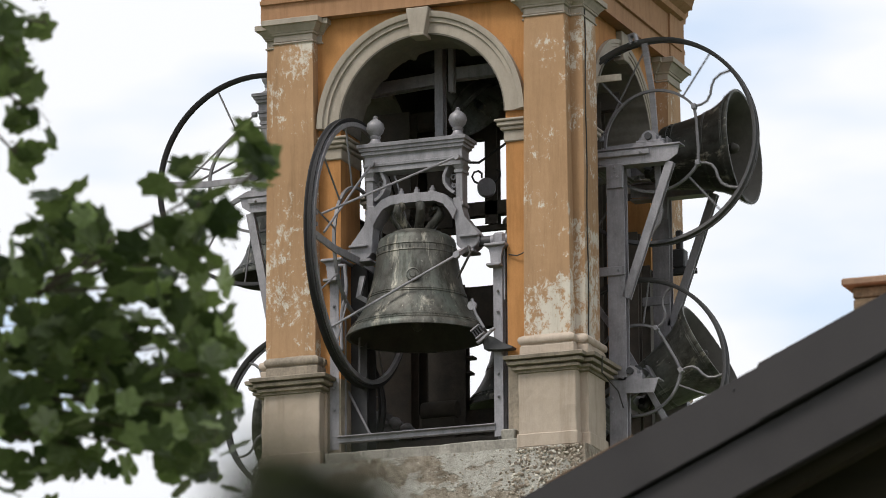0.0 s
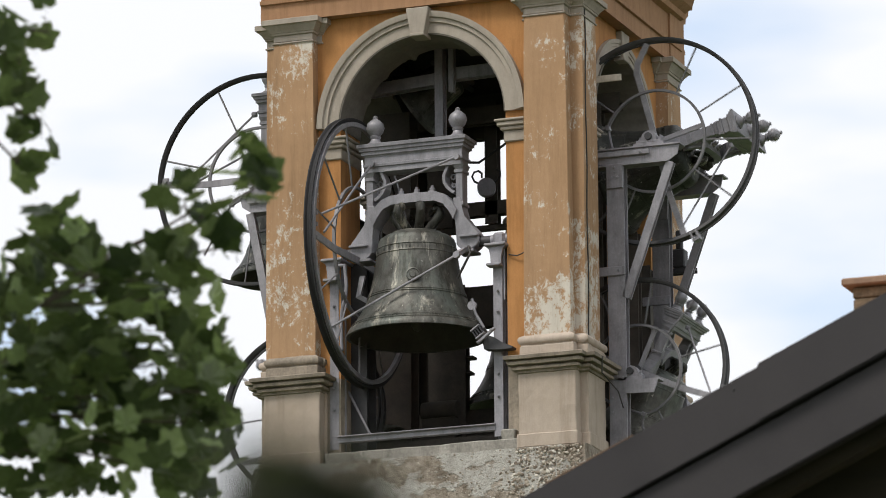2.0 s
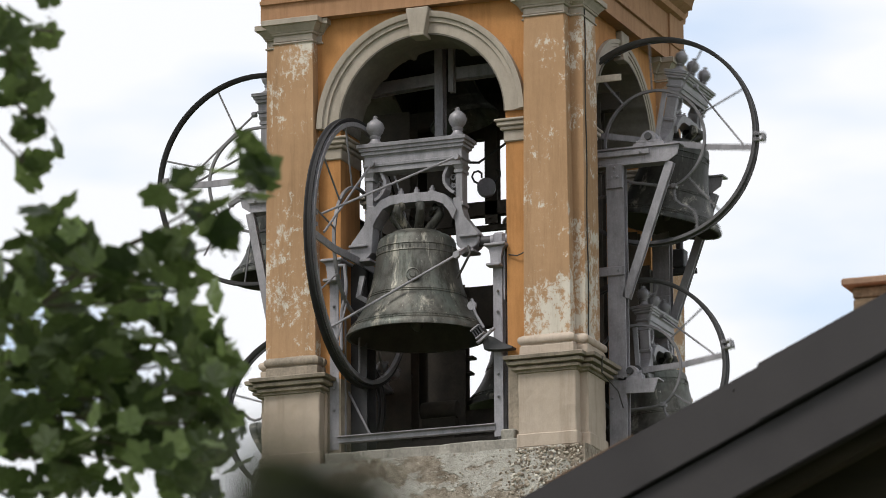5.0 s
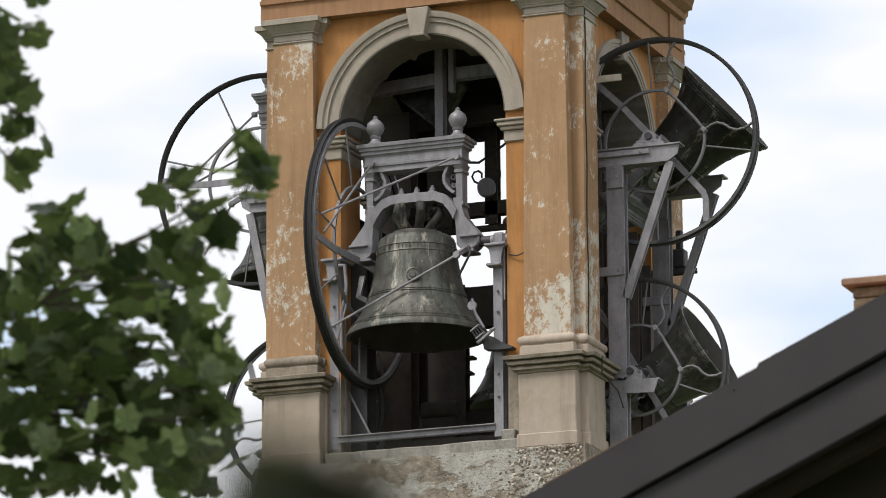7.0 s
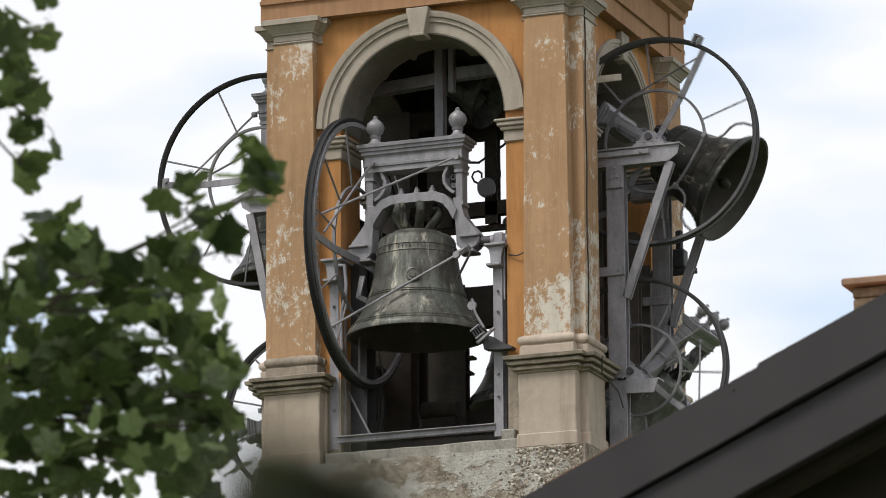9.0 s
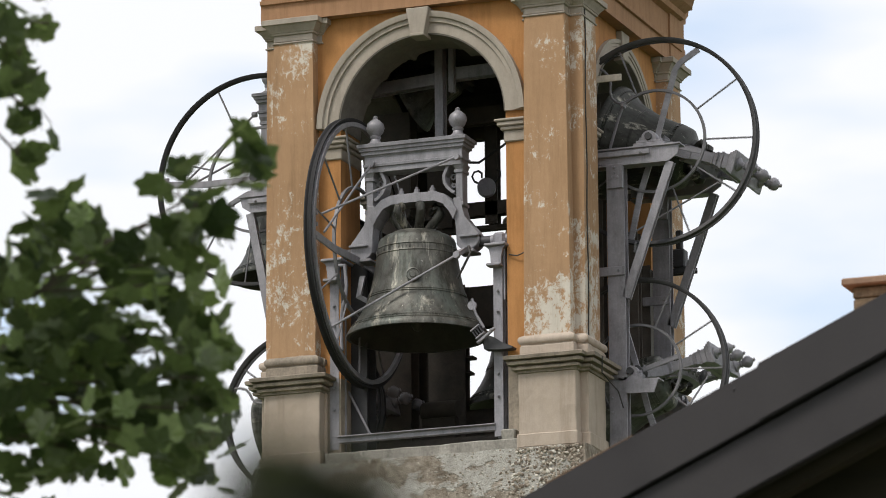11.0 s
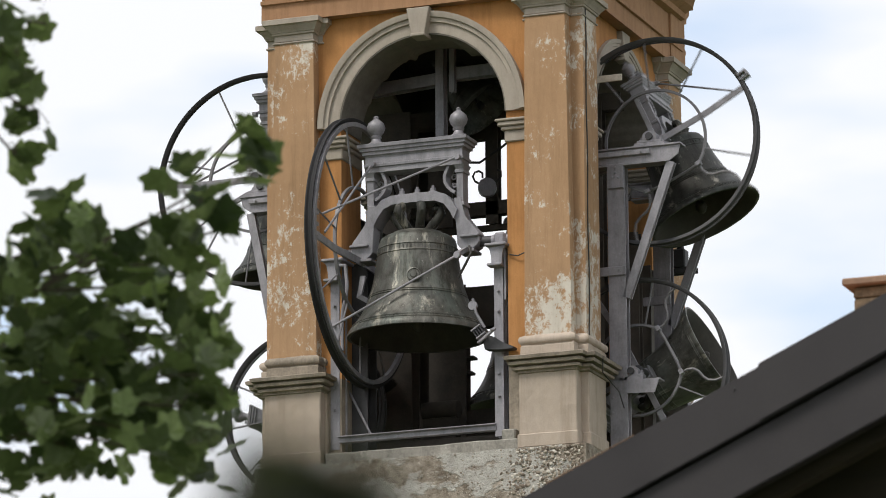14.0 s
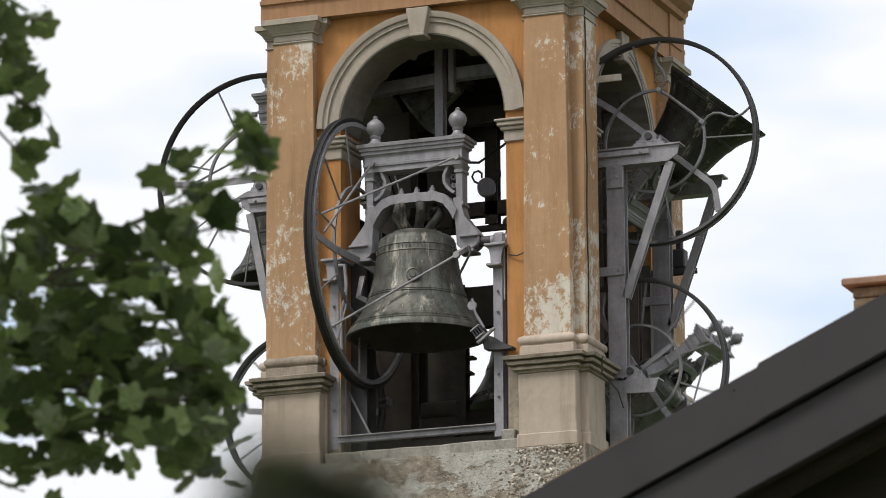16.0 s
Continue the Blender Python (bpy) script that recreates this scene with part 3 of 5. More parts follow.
def swinging_bell(label, m, rb, drop, ys, rw, half, rope=False, medal=False, wheel_y=None, bronze=None, spokes=None):
    """A bronze bell on its counterweighted cast yoke with the rope wheel; axle along local y, outward is +x.
    rb: mouth radius; drop: axle to mouth; ys: scale of the yoke; rw: wheel radius; half: half the yoke's width."""
    M_BELL = bronze or M_BRONZE
    top = thing("church_bell", label, "bell", m, "swinging bells of the tower")
    bm = bmesh.new()
    lathe(bm, [(r * rb, z * rb - drop) for r, z in INNER[::-1]] + [], 48)
    lathe(bm, [(r * rb, z * rb - drop) for r, z in BELL], 48)
    bmesh.ops.remove_doubles(bm, verts=bm.verts, dist=1e-5)
    a = [v for v in bm.verts if abs(v.co.z + drop) < 1e-6]
    o = sorted((v for v in a if v.co.xy.length > 0.98 * rb), key=lambda v: math.atan2(v.co.y, v.co.x))
    i = sorted((v for v in a if v.co.xy.length < 0.98 * rb), key=lambda v: math.atan2(v.co.y, v.co.x))
    for k in range(len(o)):
        j = (k + 1) % len(o)
        bm.faces.new((o[k], o[j], i[j], i[k]))
    bell = part("bell", bm, M_BELL, top, "weathered bronze bell with verdigris", smooth=True)
    # inner faces carry the bell's inside shade as colour
    bell.data.materials.append(M_BRONZE_IN)
    for p in bell.data.polygons:
        c = p.center
        out = Vector((c.x, c.y, 0.0))
        if p.normal.dot(out) < 0 and c.z < 1.45 * rb - drop:
            p.material_index = 1
    sh = 1.50 * rb - drop                      # shoulder of the bell
    plate_z = max(0.43 * ys, sh + 0.30 * rb)
    gap_z = plate_z - .08 * ys - sh
    for k in range(6):
        a = radians(60 * k + 30)
        c, s = math.cos(a), math.sin(a)
        bm = bmesh.new()
        tube(bm, [(c * r * rb, s * r * rb, sh - .015 + q * (gap_z + .02)) for r, q in ((.13, 0), (.17, .16), (.24, .36), (.31, .56), (.355, .74), (.34, .88), (.26, .97))], .066 * rb, 10)
        part("canon", bm, M_CANON, bell, smooth=True)
    if medal:
        for a in (16, 165):
            bm = bmesh.new()
            t = Matrix.Rotation(radians(a), 4, "Z") @ Matrix.Translation((.668 * rb, 0, .76 * rb - drop)) @ Matrix.Rotation(radians(84), 4, "Y")
            lathe(bm, [(.10 * rb, -.01), (.10 * rb, .008), (.085 * rb, .012), (.08 * rb, .006), (.05 * rb, .006), (.04 * rb, .014), (0, .016)], 24, t)
            part("medallion", bm, M_BRONZE, bell, smooth=True)
    for zr, rr, count, hgt in ((.135, .938, 90, .018), (1.205, .568, 64, .05)):
        bm = bmesh.new()
        q = random.Random(int(zr * 100))
        for k in range(count):
            if q.random() < .18:
                continue
            t = Matrix.Rotation(2 * math.pi * k / count, 4, "Z")
            wdt = rb * .35 * q.uniform(.6, 1.4) * rr / count * 6
            box(bm, rr * rb - .01, rr * rb + .0035, -wdt / 2, wdt / 2, (zr - hgt / 2) * rb - drop, (zr + hgt / 2) * rb - drop, t)
        o = part("relief_band", bm, M_BELL, bell, "worn raised band of relief")
        o["kind"] = "stuff"
    bm = bmesh.new()
    tube(bm, [(0, 0, sh - .1 * rb), (0, 0, -drop + .12 * rb)], .035 * rb)
    lathe(bm, [(0, -.16), (.06, -.13), (.11, -.05), (.11, .03), (.06, .11), (0, .14)], 16, Matrix.Translation((0, 0, -drop + .22 * rb)) @ Matrix.Scale(rb * .85, 4))
    part("clapper", bm, M_BRONZE_IN, bell, smooth=True)
    # cast yoke: moulded head beam on two columns, an arched plate over the crown, flared cheeks down to the axle
    z0, z1 = 0.745 * ys, 0.945 * ys
    d = 0.10 * ys
    w = half
    prof = [(0, -.05), (0, -.004), (.014, 0), (.016, .022), (.004, .027), (.004, .085), (.012, .10), (.026, .105), (.028, .13), (.042, .137), (.044, .16), (.058, .167), (.060, .195), (.054, .20)]
    part("head_beam", moulded_block([(o * ys, z0 + z * ys) for o, z in prof], d * .85, w * .93), M_YOKE, top, "grey moulded cast-iron beam")
    bm = bmesh.new()
    u = w / .485
    lift = plate_z - .505 * ys
    inn = [(.375, .28), (.335, .355), (.28, .425), (.20, .459), (0, .465)]
    outr = [(0, .545), (.21, .540), (.30, .508), (.362, .44), (.408, .36)]
    half_band = [(y * u, z * ys + lift) for y, z in inn + outr]
    ring = [(-y, z) for y, z in half_band[:4]] + [half_band[4]] + [half_band[k] for k in (3, 2, 1, 0)] + [half_band[k] for k in (9, 8, 7, 6)] + [half_band[5]] + [(-half_band[k][0], half_band[k][1]) for k in (6, 7, 8, 9)]
    extrude_yz(bm, ring, -d * 1.05, d * 1.05)
    part("crown_plate", bm, M_YOKE, top)
    for s in (-1, 1):
        bm = moulded_block([(.012 * ys, .33 * ys), (.012 * ys, .355 * ys), (0, .365 * ys), (0, z0 - .125 * ys), (.012 * ys, z0 - .12 * ys), (.012 * ys, z0 - .095 * ys), (.004 * ys, z0 - .09 * ys), (.02 * ys, z0 - .045 * ys)], d * .62, .030 * u)
        bmesh.ops.translate(bm, verts=bm.verts, vec=(0, s * w * .865, 0))
        part("column", bm, M_YOKE, top)
        # scrolled bracket inside the column
        bm = bmesh.new()
        tube(bm, [(0, s * u * y, z * ys) for y, z in ((.315, .70), (.30, .665), (.275, .61), (.28, .55), (.305, .505), (.34, .47), (.375, .45))], 0, flat=(d * 1.3, .026 * ys))
        part("scroll_bracket", bm, M_YOKE, top)
        for q, (cy, cz, cr) in enumerate(((.345, .60, .030), (.350, .53, .024))):
            bm = bmesh.new()
            tube(bm, [(0, s * u * (cy + cr * (1 - k / 16) * math.cos(k * .75 + q * 2)), (cz + cr * (1 - k / 16) * math.sin(k * .75 + q * 2)) * ys) for k in range(11)], .008 * ys, 6)
            part("scroll", bm, M_YOKE, top)
        cheek = [(.365, .40), (.435, .40), (.442, .30), (.462, .225), (.515, .155), (.575, .10), (.60, .06), (.60, -.015), (.58, -.045), (.52, -.085), (.46, -.085), (.42, -.05), (.395, -.02), (.388, .15), (.372, .27)]
        bm = bmesh.new()
        extrude_yz(bm, [(s * y * u, z * ys) for y, z in cheek], -d * .75, d * .75)
        bmesh.ops.bevel(bm, geom=[e for e in bm.edges if abs(e.verts[0].co.x - e.verts[1].co.x) < 1e-6], offset=0.008, segments=1, affect="EDGES")
        part("cheek", bm, M_YOKE, top)
        part("cheek_flange", boxes([(-d * 1.15, d * 1.15, min(s * .43 * u, s * .60 * u), max(s * .43 * u, s * .60 * u), .030 * ys, .052 * ys), (-d * .95, d * .95, min(s * .40 * u, s * .56 * u), max(s * .40 * u, s * .56 * u), -.10 * ys, -.075 * ys)], .005), M_YOKE, top)
    f = .082 * ys
    for s in (-1, 0, 1) if rope else (-1, 1):
        bm = bmesh.new()
        lathe(bm, [(f * 1.0, 0), (f * 1.0, .02 * ys), (f * .6, .045 * ys), (f * .48, .07 * ys), (f * .6, .085 * ys), (f * .62, .095 * ys), (f * .5, .10 * ys), (f * .85, .135 * ys), (f, .175 * ys), (f * .85, .215 * ys), (f * .4, .248 * ys), (f * .25, .255 * ys), (f * .28, .275 * ys), (0, .29 * ys)], 24,
              Matrix.Translation((0, s * w * .80, z1)))
        part("finial", bm, M_YOKE, top, "grey ball finial", smooth=True)
    for s in (-1, 1):
        bm = bmesh.new()
        lathe(bm, [(0, -.12), (.045, -.12), (.045, .12), (0, .12)], 16, Matrix.Translation((0, s * (w * 1.20 + .06), 0)) @ Matrix.Rotation(radians(90), 4, "X"))
        part("axle", bm, M_DARK, top, smooth=True)
    for b in (-1, 0, 1):
        bm = bmesh.new()
        lathe(bm, [(0, -.012 * ys), (.052 * ys, -.012 * ys), (.040 * ys, .028 * ys), (.026 * ys, .028 * ys), (.026 * ys, .058 * ys), (.014 * ys, .058 * ys), (.014 * ys, .08 * ys), (0, .08 * ys)], 8, Matrix.Translation((0, b * w * .30, plate_z + .036 * ys)))
        part("bolt", bm, M_YOKE, top)
    # rope wheel
    wy = wheel_y if wheel_y is not None else -(w * 1.16 + .10)
    ry = .035
    bm = bmesh.new()
    hoop(bm, [(rw - .035, wy - .018), (rw - .012, wy - ry), (rw, wy - ry), (rw, wy - ry + .01), (rw - .018, wy - .010), (rw - .018, wy + .010), (rw, wy + ry - .01), (rw, wy + ry), (rw - .012, wy + ry), (rw - .035, wy + .018)], 96)
    wheel = part("wheel", bm, M_DARK if rope else M_IRON, top, "dark iron rope wheel", smooth=True)
    ri = rw * .49
    bm = bmesh.new()
    gap = 34 if rope else 0
    hoop(bm, [(ri - .011, wy - .014), (ri + .011, wy - .014), (ri + .011, wy + .014), (ri - .011, wy + .014)], 64, -90 + gap, 270 - gap)
    part("inner_ring", bm, M_ROD, wheel, "grey iron ring")
    for a in spokes or ((37, 72, 104, 140, -38, -142) if rope else (10, 40, 74, 107, 140, -30, -150, -60, -90, -120)):
        c, s = math.cos(radians(a)), math.sin(radians(a))
        bm = bmesh.new()
        tube(bm, [(c * ri, wy, s * ri), (c * (rw - .03), wy, s * (rw - .03))], .0085, 6)
        part("spoke", bm, M_ROD, wheel)
    if rope:
        polar = lambda r, a: (r * math.cos(radians(a)), wy, r * math.sin(radians(a)))
        bm = bmesh.new()
        tube(bm, [polar(ri, -90 - gap), polar(ri * .90, -90 - gap * .55), polar(ri * .90, -90 + gap * .55), polar(ri, -90 + gap)], .014, 8)
        part("chord_rod", bm, M_ROD, wheel, "straight grey iron rod across the bell's waist")
        for s in (-1, 1):
            bm = bmesh.new()
            tube(bm, [polar(rw * q, -90 + s * (gap + e)) for q, e in ((.49, 0), (.56, -3.5), (.62, -4), (.68, -1.5), (.74, 3), (.80, 5), (.88, 4.5), (.965, 2))], .012, 8)
            part("clapper_stop", bm, M_ROD, wheel, "bent grey iron rod")
            bm = bmesh.new()
            x, y, z = polar(ri, -90 + s * gap)
            box(bm, x - .025, x + .025, y - .03, y + .03, z - .02, z + .02, None, .005)
            part("clamp", bm, M_YOKE, wheel)
    for s in (-1, 1):
        bm = bmesh.new()
        drop_z = -.09 if medal else .0
        tip = [(s * (rw - .03), wy, .04 * s * rw + drop_z)]
        if rope and s < 0:
            tip = [(-rw * .70, wy, .0), (-rw * .78, wy, .03 * rw), (-rw * .94, wy, .17 * rw)]
        tube(bm, [(s * .02, wy + .03, drop_z), (s * rw * .52, wy + .01, drop_z)] + tip, 0, flat=(.065 * max(ys, .8), .018))
        part("arm", bm, M_YOKE, wheel, "flat grey iron arm")
    if rope:
        bm = bmesh.new()
        hoop(bm, [(rw - .024, wy + .078), (rw - .004, wy + .078), (rw - .004, wy + .092), (rw - .024, wy + .092)], 96)
        part("rim_flange", bm, M_DARK, wheel, "dark iron flange of the rim")
        for k in range(12):
            a = radians(30 * k + 12)
            bm = bmesh.new()
            tube(bm, [((rw - .02) * math.cos(a), wy + .02, (rw - .02) * math.sin(a)), ((rw - .014) * math.cos(a), wy + .085, (rw - .014) * math.sin(a))], .007, 6)
            part("rim_spacer", bm, M_DARK, wheel)
        bm = bmesh.new()
        tube(bm, [(0, wy + .04, .0), (0, wy + .02, ri)], 0, flat=(.05 * max(ys, .8), .018))
        part("upright", bm, M_YOKE, wheel)
    # stay rods from the head beam and the far cheek to the wheel
    rods = [((.145 * ys, w * .88, z0 + .0), (rw * (.76 if spokes else .74), wy, (.02 if spokes else .13) * rw)), ((.145 * ys, -w * .76, z0 + .01), (rw * .68, wy, .01))]
    if rope:
        rods = [((.18 * ys / .74, -w * .80, z0 + .03), (rw * .88, wy, .05 * rw))]
    else:
        rods.append(((.36 * ys, w * 1.04, -.19 * ys), (rw * .54, wy, -.665 * rw)))
        bm = bmesh.new()
        tube(bm, [(0, w * 1.06, -.05 * ys), (.2 * ys, w * 1.06, -.11 * ys), (.37 * ys, w * 1.05, -.19 * ys)], 0, flat=(.04, .03))
        part("rod_lug", bm, M_YOKE, top)
    for a, b in rods:
        bm = bmesh.new()
        tube(bm, [a, b], .011 * max(ys, .8), 8)
        lathe(bm, [(0, -.02), (.03 * ys, -.02), (.03 * ys, .02), (0, .02)], 10, Matrix.Translation(a) @ Matrix.Rotation(radians(90), 4, "Y"))
        part("stay_rod", bm, M_YOKE, top)
    if rope:
        # rope clamp on the rim
        bm = bmesh.new()
        t = Matrix.Rotation(radians(-8), 4, "Y")
        box(bm, rw - .02, rw + .075, wy - .045, wy + .045, -.035, -.018, t, .003)
        box(bm, rw - .02, rw + .075, wy - .045, wy + .045, .018, .035, t, .003)
        box(bm, rw + .055, rw + .075, wy - .045, wy + .045, -.018, .018, t, .003)
        part("rope_clamp", bm, M_YOKE, wheel)
    else:
        if medal:
            bm = bmesh.new()
            hoop(bm, [(rw - .075, wy + .012), (rw - .036, wy + .012), (rw - .036, wy + .05), (rw - .075, wy + .05)], 96)
            part("inner_flange", bm, M_YOKE, wheel, "grey painted inner flange of the rim")
        # fixing plate inside the rim, with its bolts
        part("rim_plate", boxes([(rw - (.16 if medal else .10), rw - .03, wy - .012, wy + .012, -.14 if medal else -.06, .16 if medal else .10)], .004), M_YOKE, wheel)
        for z in (-.10, .02, .12) if medal else (-.03, .06):
            bm = bmesh.new()
            lathe(bm, [(0, -.045), (.02, -.045), (.02, .045), (0, .045)], 6, Matrix.Translation((rw - (.12 if medal else .075), wy, z)) @ Matrix.Rotation(radians(90), 4, "X"))
            part("bolt", bm, M_YOKE, wheel)
    return top


SIDE_Y = 1.48
bells = {}
UR, LR, UL, LL = (1.885, SIDE_Y, up(0.685)), (1.685, SIDE_Y, up(-1.352)), (-1.882, SIDE_Y, up(0.708)), (-1.447, SIDE_Y, up(-1.474))
bells["front"] = swinging_bell("large weathered bronze bell hanging still on a grey cast yoke", pose(-0.09, 0.20, up(-0.245), 0, 0, -90), 0.62, 0.805, 1.0, 1.19, 0.485, medal=True, wheel_y=-0.545)
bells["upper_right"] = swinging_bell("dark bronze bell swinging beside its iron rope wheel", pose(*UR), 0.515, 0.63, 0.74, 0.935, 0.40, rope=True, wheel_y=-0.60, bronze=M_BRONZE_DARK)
bells["lower_right"] = swinging_bell("small green-stained bronze bell swinging low in the arch", pose(*LR), 0.45, 0.56, 0.67, 0.82, 0.36, rope=True, wheel_y=-0.60)
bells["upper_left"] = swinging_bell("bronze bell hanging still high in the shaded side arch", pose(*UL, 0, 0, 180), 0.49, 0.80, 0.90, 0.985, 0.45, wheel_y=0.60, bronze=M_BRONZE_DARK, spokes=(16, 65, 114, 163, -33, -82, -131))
bells["lower_left"] = swinging_bell("small bronze bell swinging low in the shaded arch", pose(*LL), 0.45, 0.56, 0.68, 0.76, 0.36, rope=True, wheel_y=-0.60)
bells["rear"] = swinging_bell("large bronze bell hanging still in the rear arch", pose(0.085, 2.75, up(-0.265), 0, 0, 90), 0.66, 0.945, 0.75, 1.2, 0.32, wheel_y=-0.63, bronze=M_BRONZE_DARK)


CH = (-0.24, 1.5, up(1.655))


def chamber_bell():
    """A small bell hung between the beams under the ceiling, axle along y."""
    rb, drop = .32, .45
    top = thing("church_bell", "small dark bronze bell swinging high in the bell chamber", "bell", pose(*CH), "swinging bells of the tower")
    bm = bmesh.new()
    lathe(bm, [(r * rb, z * rb - drop) for r, z in BELL], 40)
    lathe(bm, [(r * rb, z * rb - drop) for r, z in INNER[::-1] + [(1.0, 0.0)]], 40)
    bmesh.ops.remove_doubles(bm, verts=bm.verts, dist=1e-5)
    bell = part("bell", bm, M_BRONZE, top, smooth=True)
    bm = bmesh.new()
    tube(bm, [(0, 0, -.05), (0, 0, -drop + .03)], .014)
    lathe(bm, [(0, -.05), (.035, -.03), (.035, .02), (0, .05)], 12, Matrix.Translation((0, 0, -drop + .06)))
    part("clapper", bm, M_DARK, bell, smooth=True)
    bm = moulded_block([(0, -.03), (0, .05), (.012, .06), (.012, .09), (0, .10)], .05, .27)
    part("headstock", bm, M_RUST, top, "dark rusty headstock")
    for s in (-1, 1):
        bm = bmesh.new()
        lathe(bm, [(0, -.12), (.025, -.12), (.025, .12), (0, .12)], 12, Matrix.Translation((0, s * .37, 0)) @ Matrix.Rotation(radians(90), 4, "X"))
        part("axle", bm, M_DARK, top, smooth=True)
        part("strap", boxes([(-.02, .02, s * .1 - .02, s * .1 + .02, -.04, -.025), (-.06, -.05, s * .1 - .02, s * .1 + .02, -.05, .10), (.05, .06, s * .1 - .02, s * .1 + .02, -.05, .10)], .002), M_DARK, top)
    return top


bells["chamber"] = chamber_bell()


# ---- steel bell frames ----
def channel(bm, p, q, w, d, flange=0.012):
    """An H-section bar from p to q: w across the picture of the wall, d deep."""
    p, q = Vector(p), Vector(q)
    z = (q - p).normalized()
    x = Vector((1, 0, 0)) if abs(z.x) < 0.5 else Vector((0, 0, 1))
    y = z.cross(x).normalized()
    x = y.cross(z)
    t = Matrix((x, y, z)).transposed().to_4x4()
    t.translation = p
    n = (q - p).length
    box(bm, -w / 2, w / 2, -d / 2, -d / 2 + flange, 0, n, t, .002)
    box(bm, -w / 2, w / 2, d / 2 - flange, d / 2, 0, n, t, .002)
    box(bm, -flange / 2, flange / 2, -d / 2 + flange, d / 2 - flange, 0, n, t)
    return bm


def bolt_heads(parent, places, axis="y", r=.014):
    for x, y, z in places:
        bm = bmesh.new()
        t = Matrix.Translation((x, y, z)) @ (Matrix.Rotation(radians(90), 4, "X") if axis == "y" else Matrix.Rotation(radians(90), 4, "Y"))
        lathe(bm, [(0, 0), (r, 0), (r, .012), (r * .55, .012), (r * .55, .024), (0, .024)], 6, t)
        part("bolt", bm, M_STEEL, parent)


# front frame: two posts, a foot rail, bearings and the striker arm
ff = thing("front_bell_frame", "grey painted steel posts and rail carrying the front bell", "steel frame")
for x, b in ((-0.835, -1), (0.69, 1)):
    bm = bmesh.new()
    channel(bm, (x, .16, up(-2.0)), (x, .16, up(-.30)), .085, .10)
    post = part("post", bm, M_STEEL, ff)
    part("bearing_bracket", boxes([(x - .10, x + .10, .03, .32, up(-.330), up(-.305))], .006), M_STEEL, ff)
    bm = bmesh.new()
    extrude_xz(bm, [(x - .085, up(-.331)), (x - .062, up(-.36)), (x - .050, up(-.42)), (x - .047, up(-.486)), (x + .047, up(-.486)), (x + .050, up(-.42)), (x + .062, up(-.36)), (x + .085, up(-.331))], .065, .105)
    part("console", bm, M_STEEL, ff)
    part("lower_lug", boxes([(x - .075, x + .055, .02, .12, up(-.512), up(-.487))], .006), M_STEEL, ff)
    bm = bmesh.new()
    extrude_yz(bm, [(.12, up(-.34)), (.26, up(-.34)), (.25, up(-.42)), (.20, up(-.50)), (.24, up(-.58)), (.22, up(-.66)), (.12, up(-.80))], x + .050, x + .064)
    part("side_plate", bm, M_STEEL, ff)
    part("rear_flange", boxes([(x + .046, x + .075, .20, .215, up(-2.0), up(-.80))], .003), M_STEEL, ff)
    bm = boxes([(x - .055, x + .055, .13, .27, up(-.305), up(-.19))], .02)
    part("bearing", bm, M_STEEL, ff)
    bm = bmesh.new()
    lathe(bm, [(0, -.085), (.045, -.085), (.05, -.07), (.05, .07), (.045, .085), (0, .085)], 20, Matrix.Translation((x, .20, up(-.245))) @ Matrix.Rotation(radians(90), 4, "Y"))
    part("bearing_cap", bm, M_STEEL, ff, smooth=True)
    bolt_heads(ff, [(x, .105, up(-1.45)), (x, .105, up(-1.65)), (x, .105, up(-.72)), (x, .105, up(-.9))])
bm = boxes([(-.80, .66, .10, .16, up(-1.945), up(-1.88)), (-.80, .66, .07, .10, up(-1.90), up(-1.888))], .004)
part("foot_rail", bm, M_STEEL, ff)
bm = bmesh.new()
tube(bm, [(-.80, .10, up(-.36)), (-.69, .0, up(-.39)), (-.675, .0, up(-.58)), (-.685, 0, up(-.68)), (-.715, 0, up(-.78)), (-.725, 0, up(-.90)), (-.72, .0, up(-1.15))], .017, 8)
part("guard_rod", bm, M_STEEL, ff, "bent grey iron rod", smooth=True)
bm = bmesh.new()
tube(bm, [(-.64, .3, up(-.43)), (-.66, .25, up(-.62)), (-.52, .30, up(-.70))], 0, flat=(.05, .03))
part("link", bm, M_STEEL, ff)
# electric striker beside the bell mouth
st = thing("bell_striker", "grey steel electric striker with a square block beside the bell", "bell striker")
bm = bmesh.new()
extrude_xz(bm, [(.60, up(-1.25)), (.59, up(-1.20)), (.635, up(-1.13)), (.69, up(-1.15)), (.76, up(-1.20)), (.86, up(-1.245)), (.855, up(-1.262)), (.72, up(-1.262))], .0, .10)
part("bracket", bm, M_DARK, st, "dark steel wedge bracket")
COIL = Matrix.Translation((.555, .0, up(-1.10))) @ Matrix.Rotation(radians(-34), 4, "Y")
part("block", boxes([(-.05, .05, -.05, .05, -.05, -.035), (-.05, .05, -.05, .05, .035, .05)], .004, COIL), M_STEEL, st)
for k in range(4):
    part("winding", boxes([(-.045 + .024 * k, -.030 + .024 * k, -.045, .045, -.034, .034)], .005, COIL), M_DARK, st)
part("strap", boxes([(-.09, .11, -.015, .015, -.012, .012)], .004, Matrix.Translation((.63, -.05, up(-1.15))) @ Matrix.Rotation(radians(-38), 4, "Y")), M_STEEL, st)
bolt_heads(st, [(.69, -.066, up(-1.10)), (.57, -.066, up(-1.20))], "y", .012)
bm = bmesh.new()
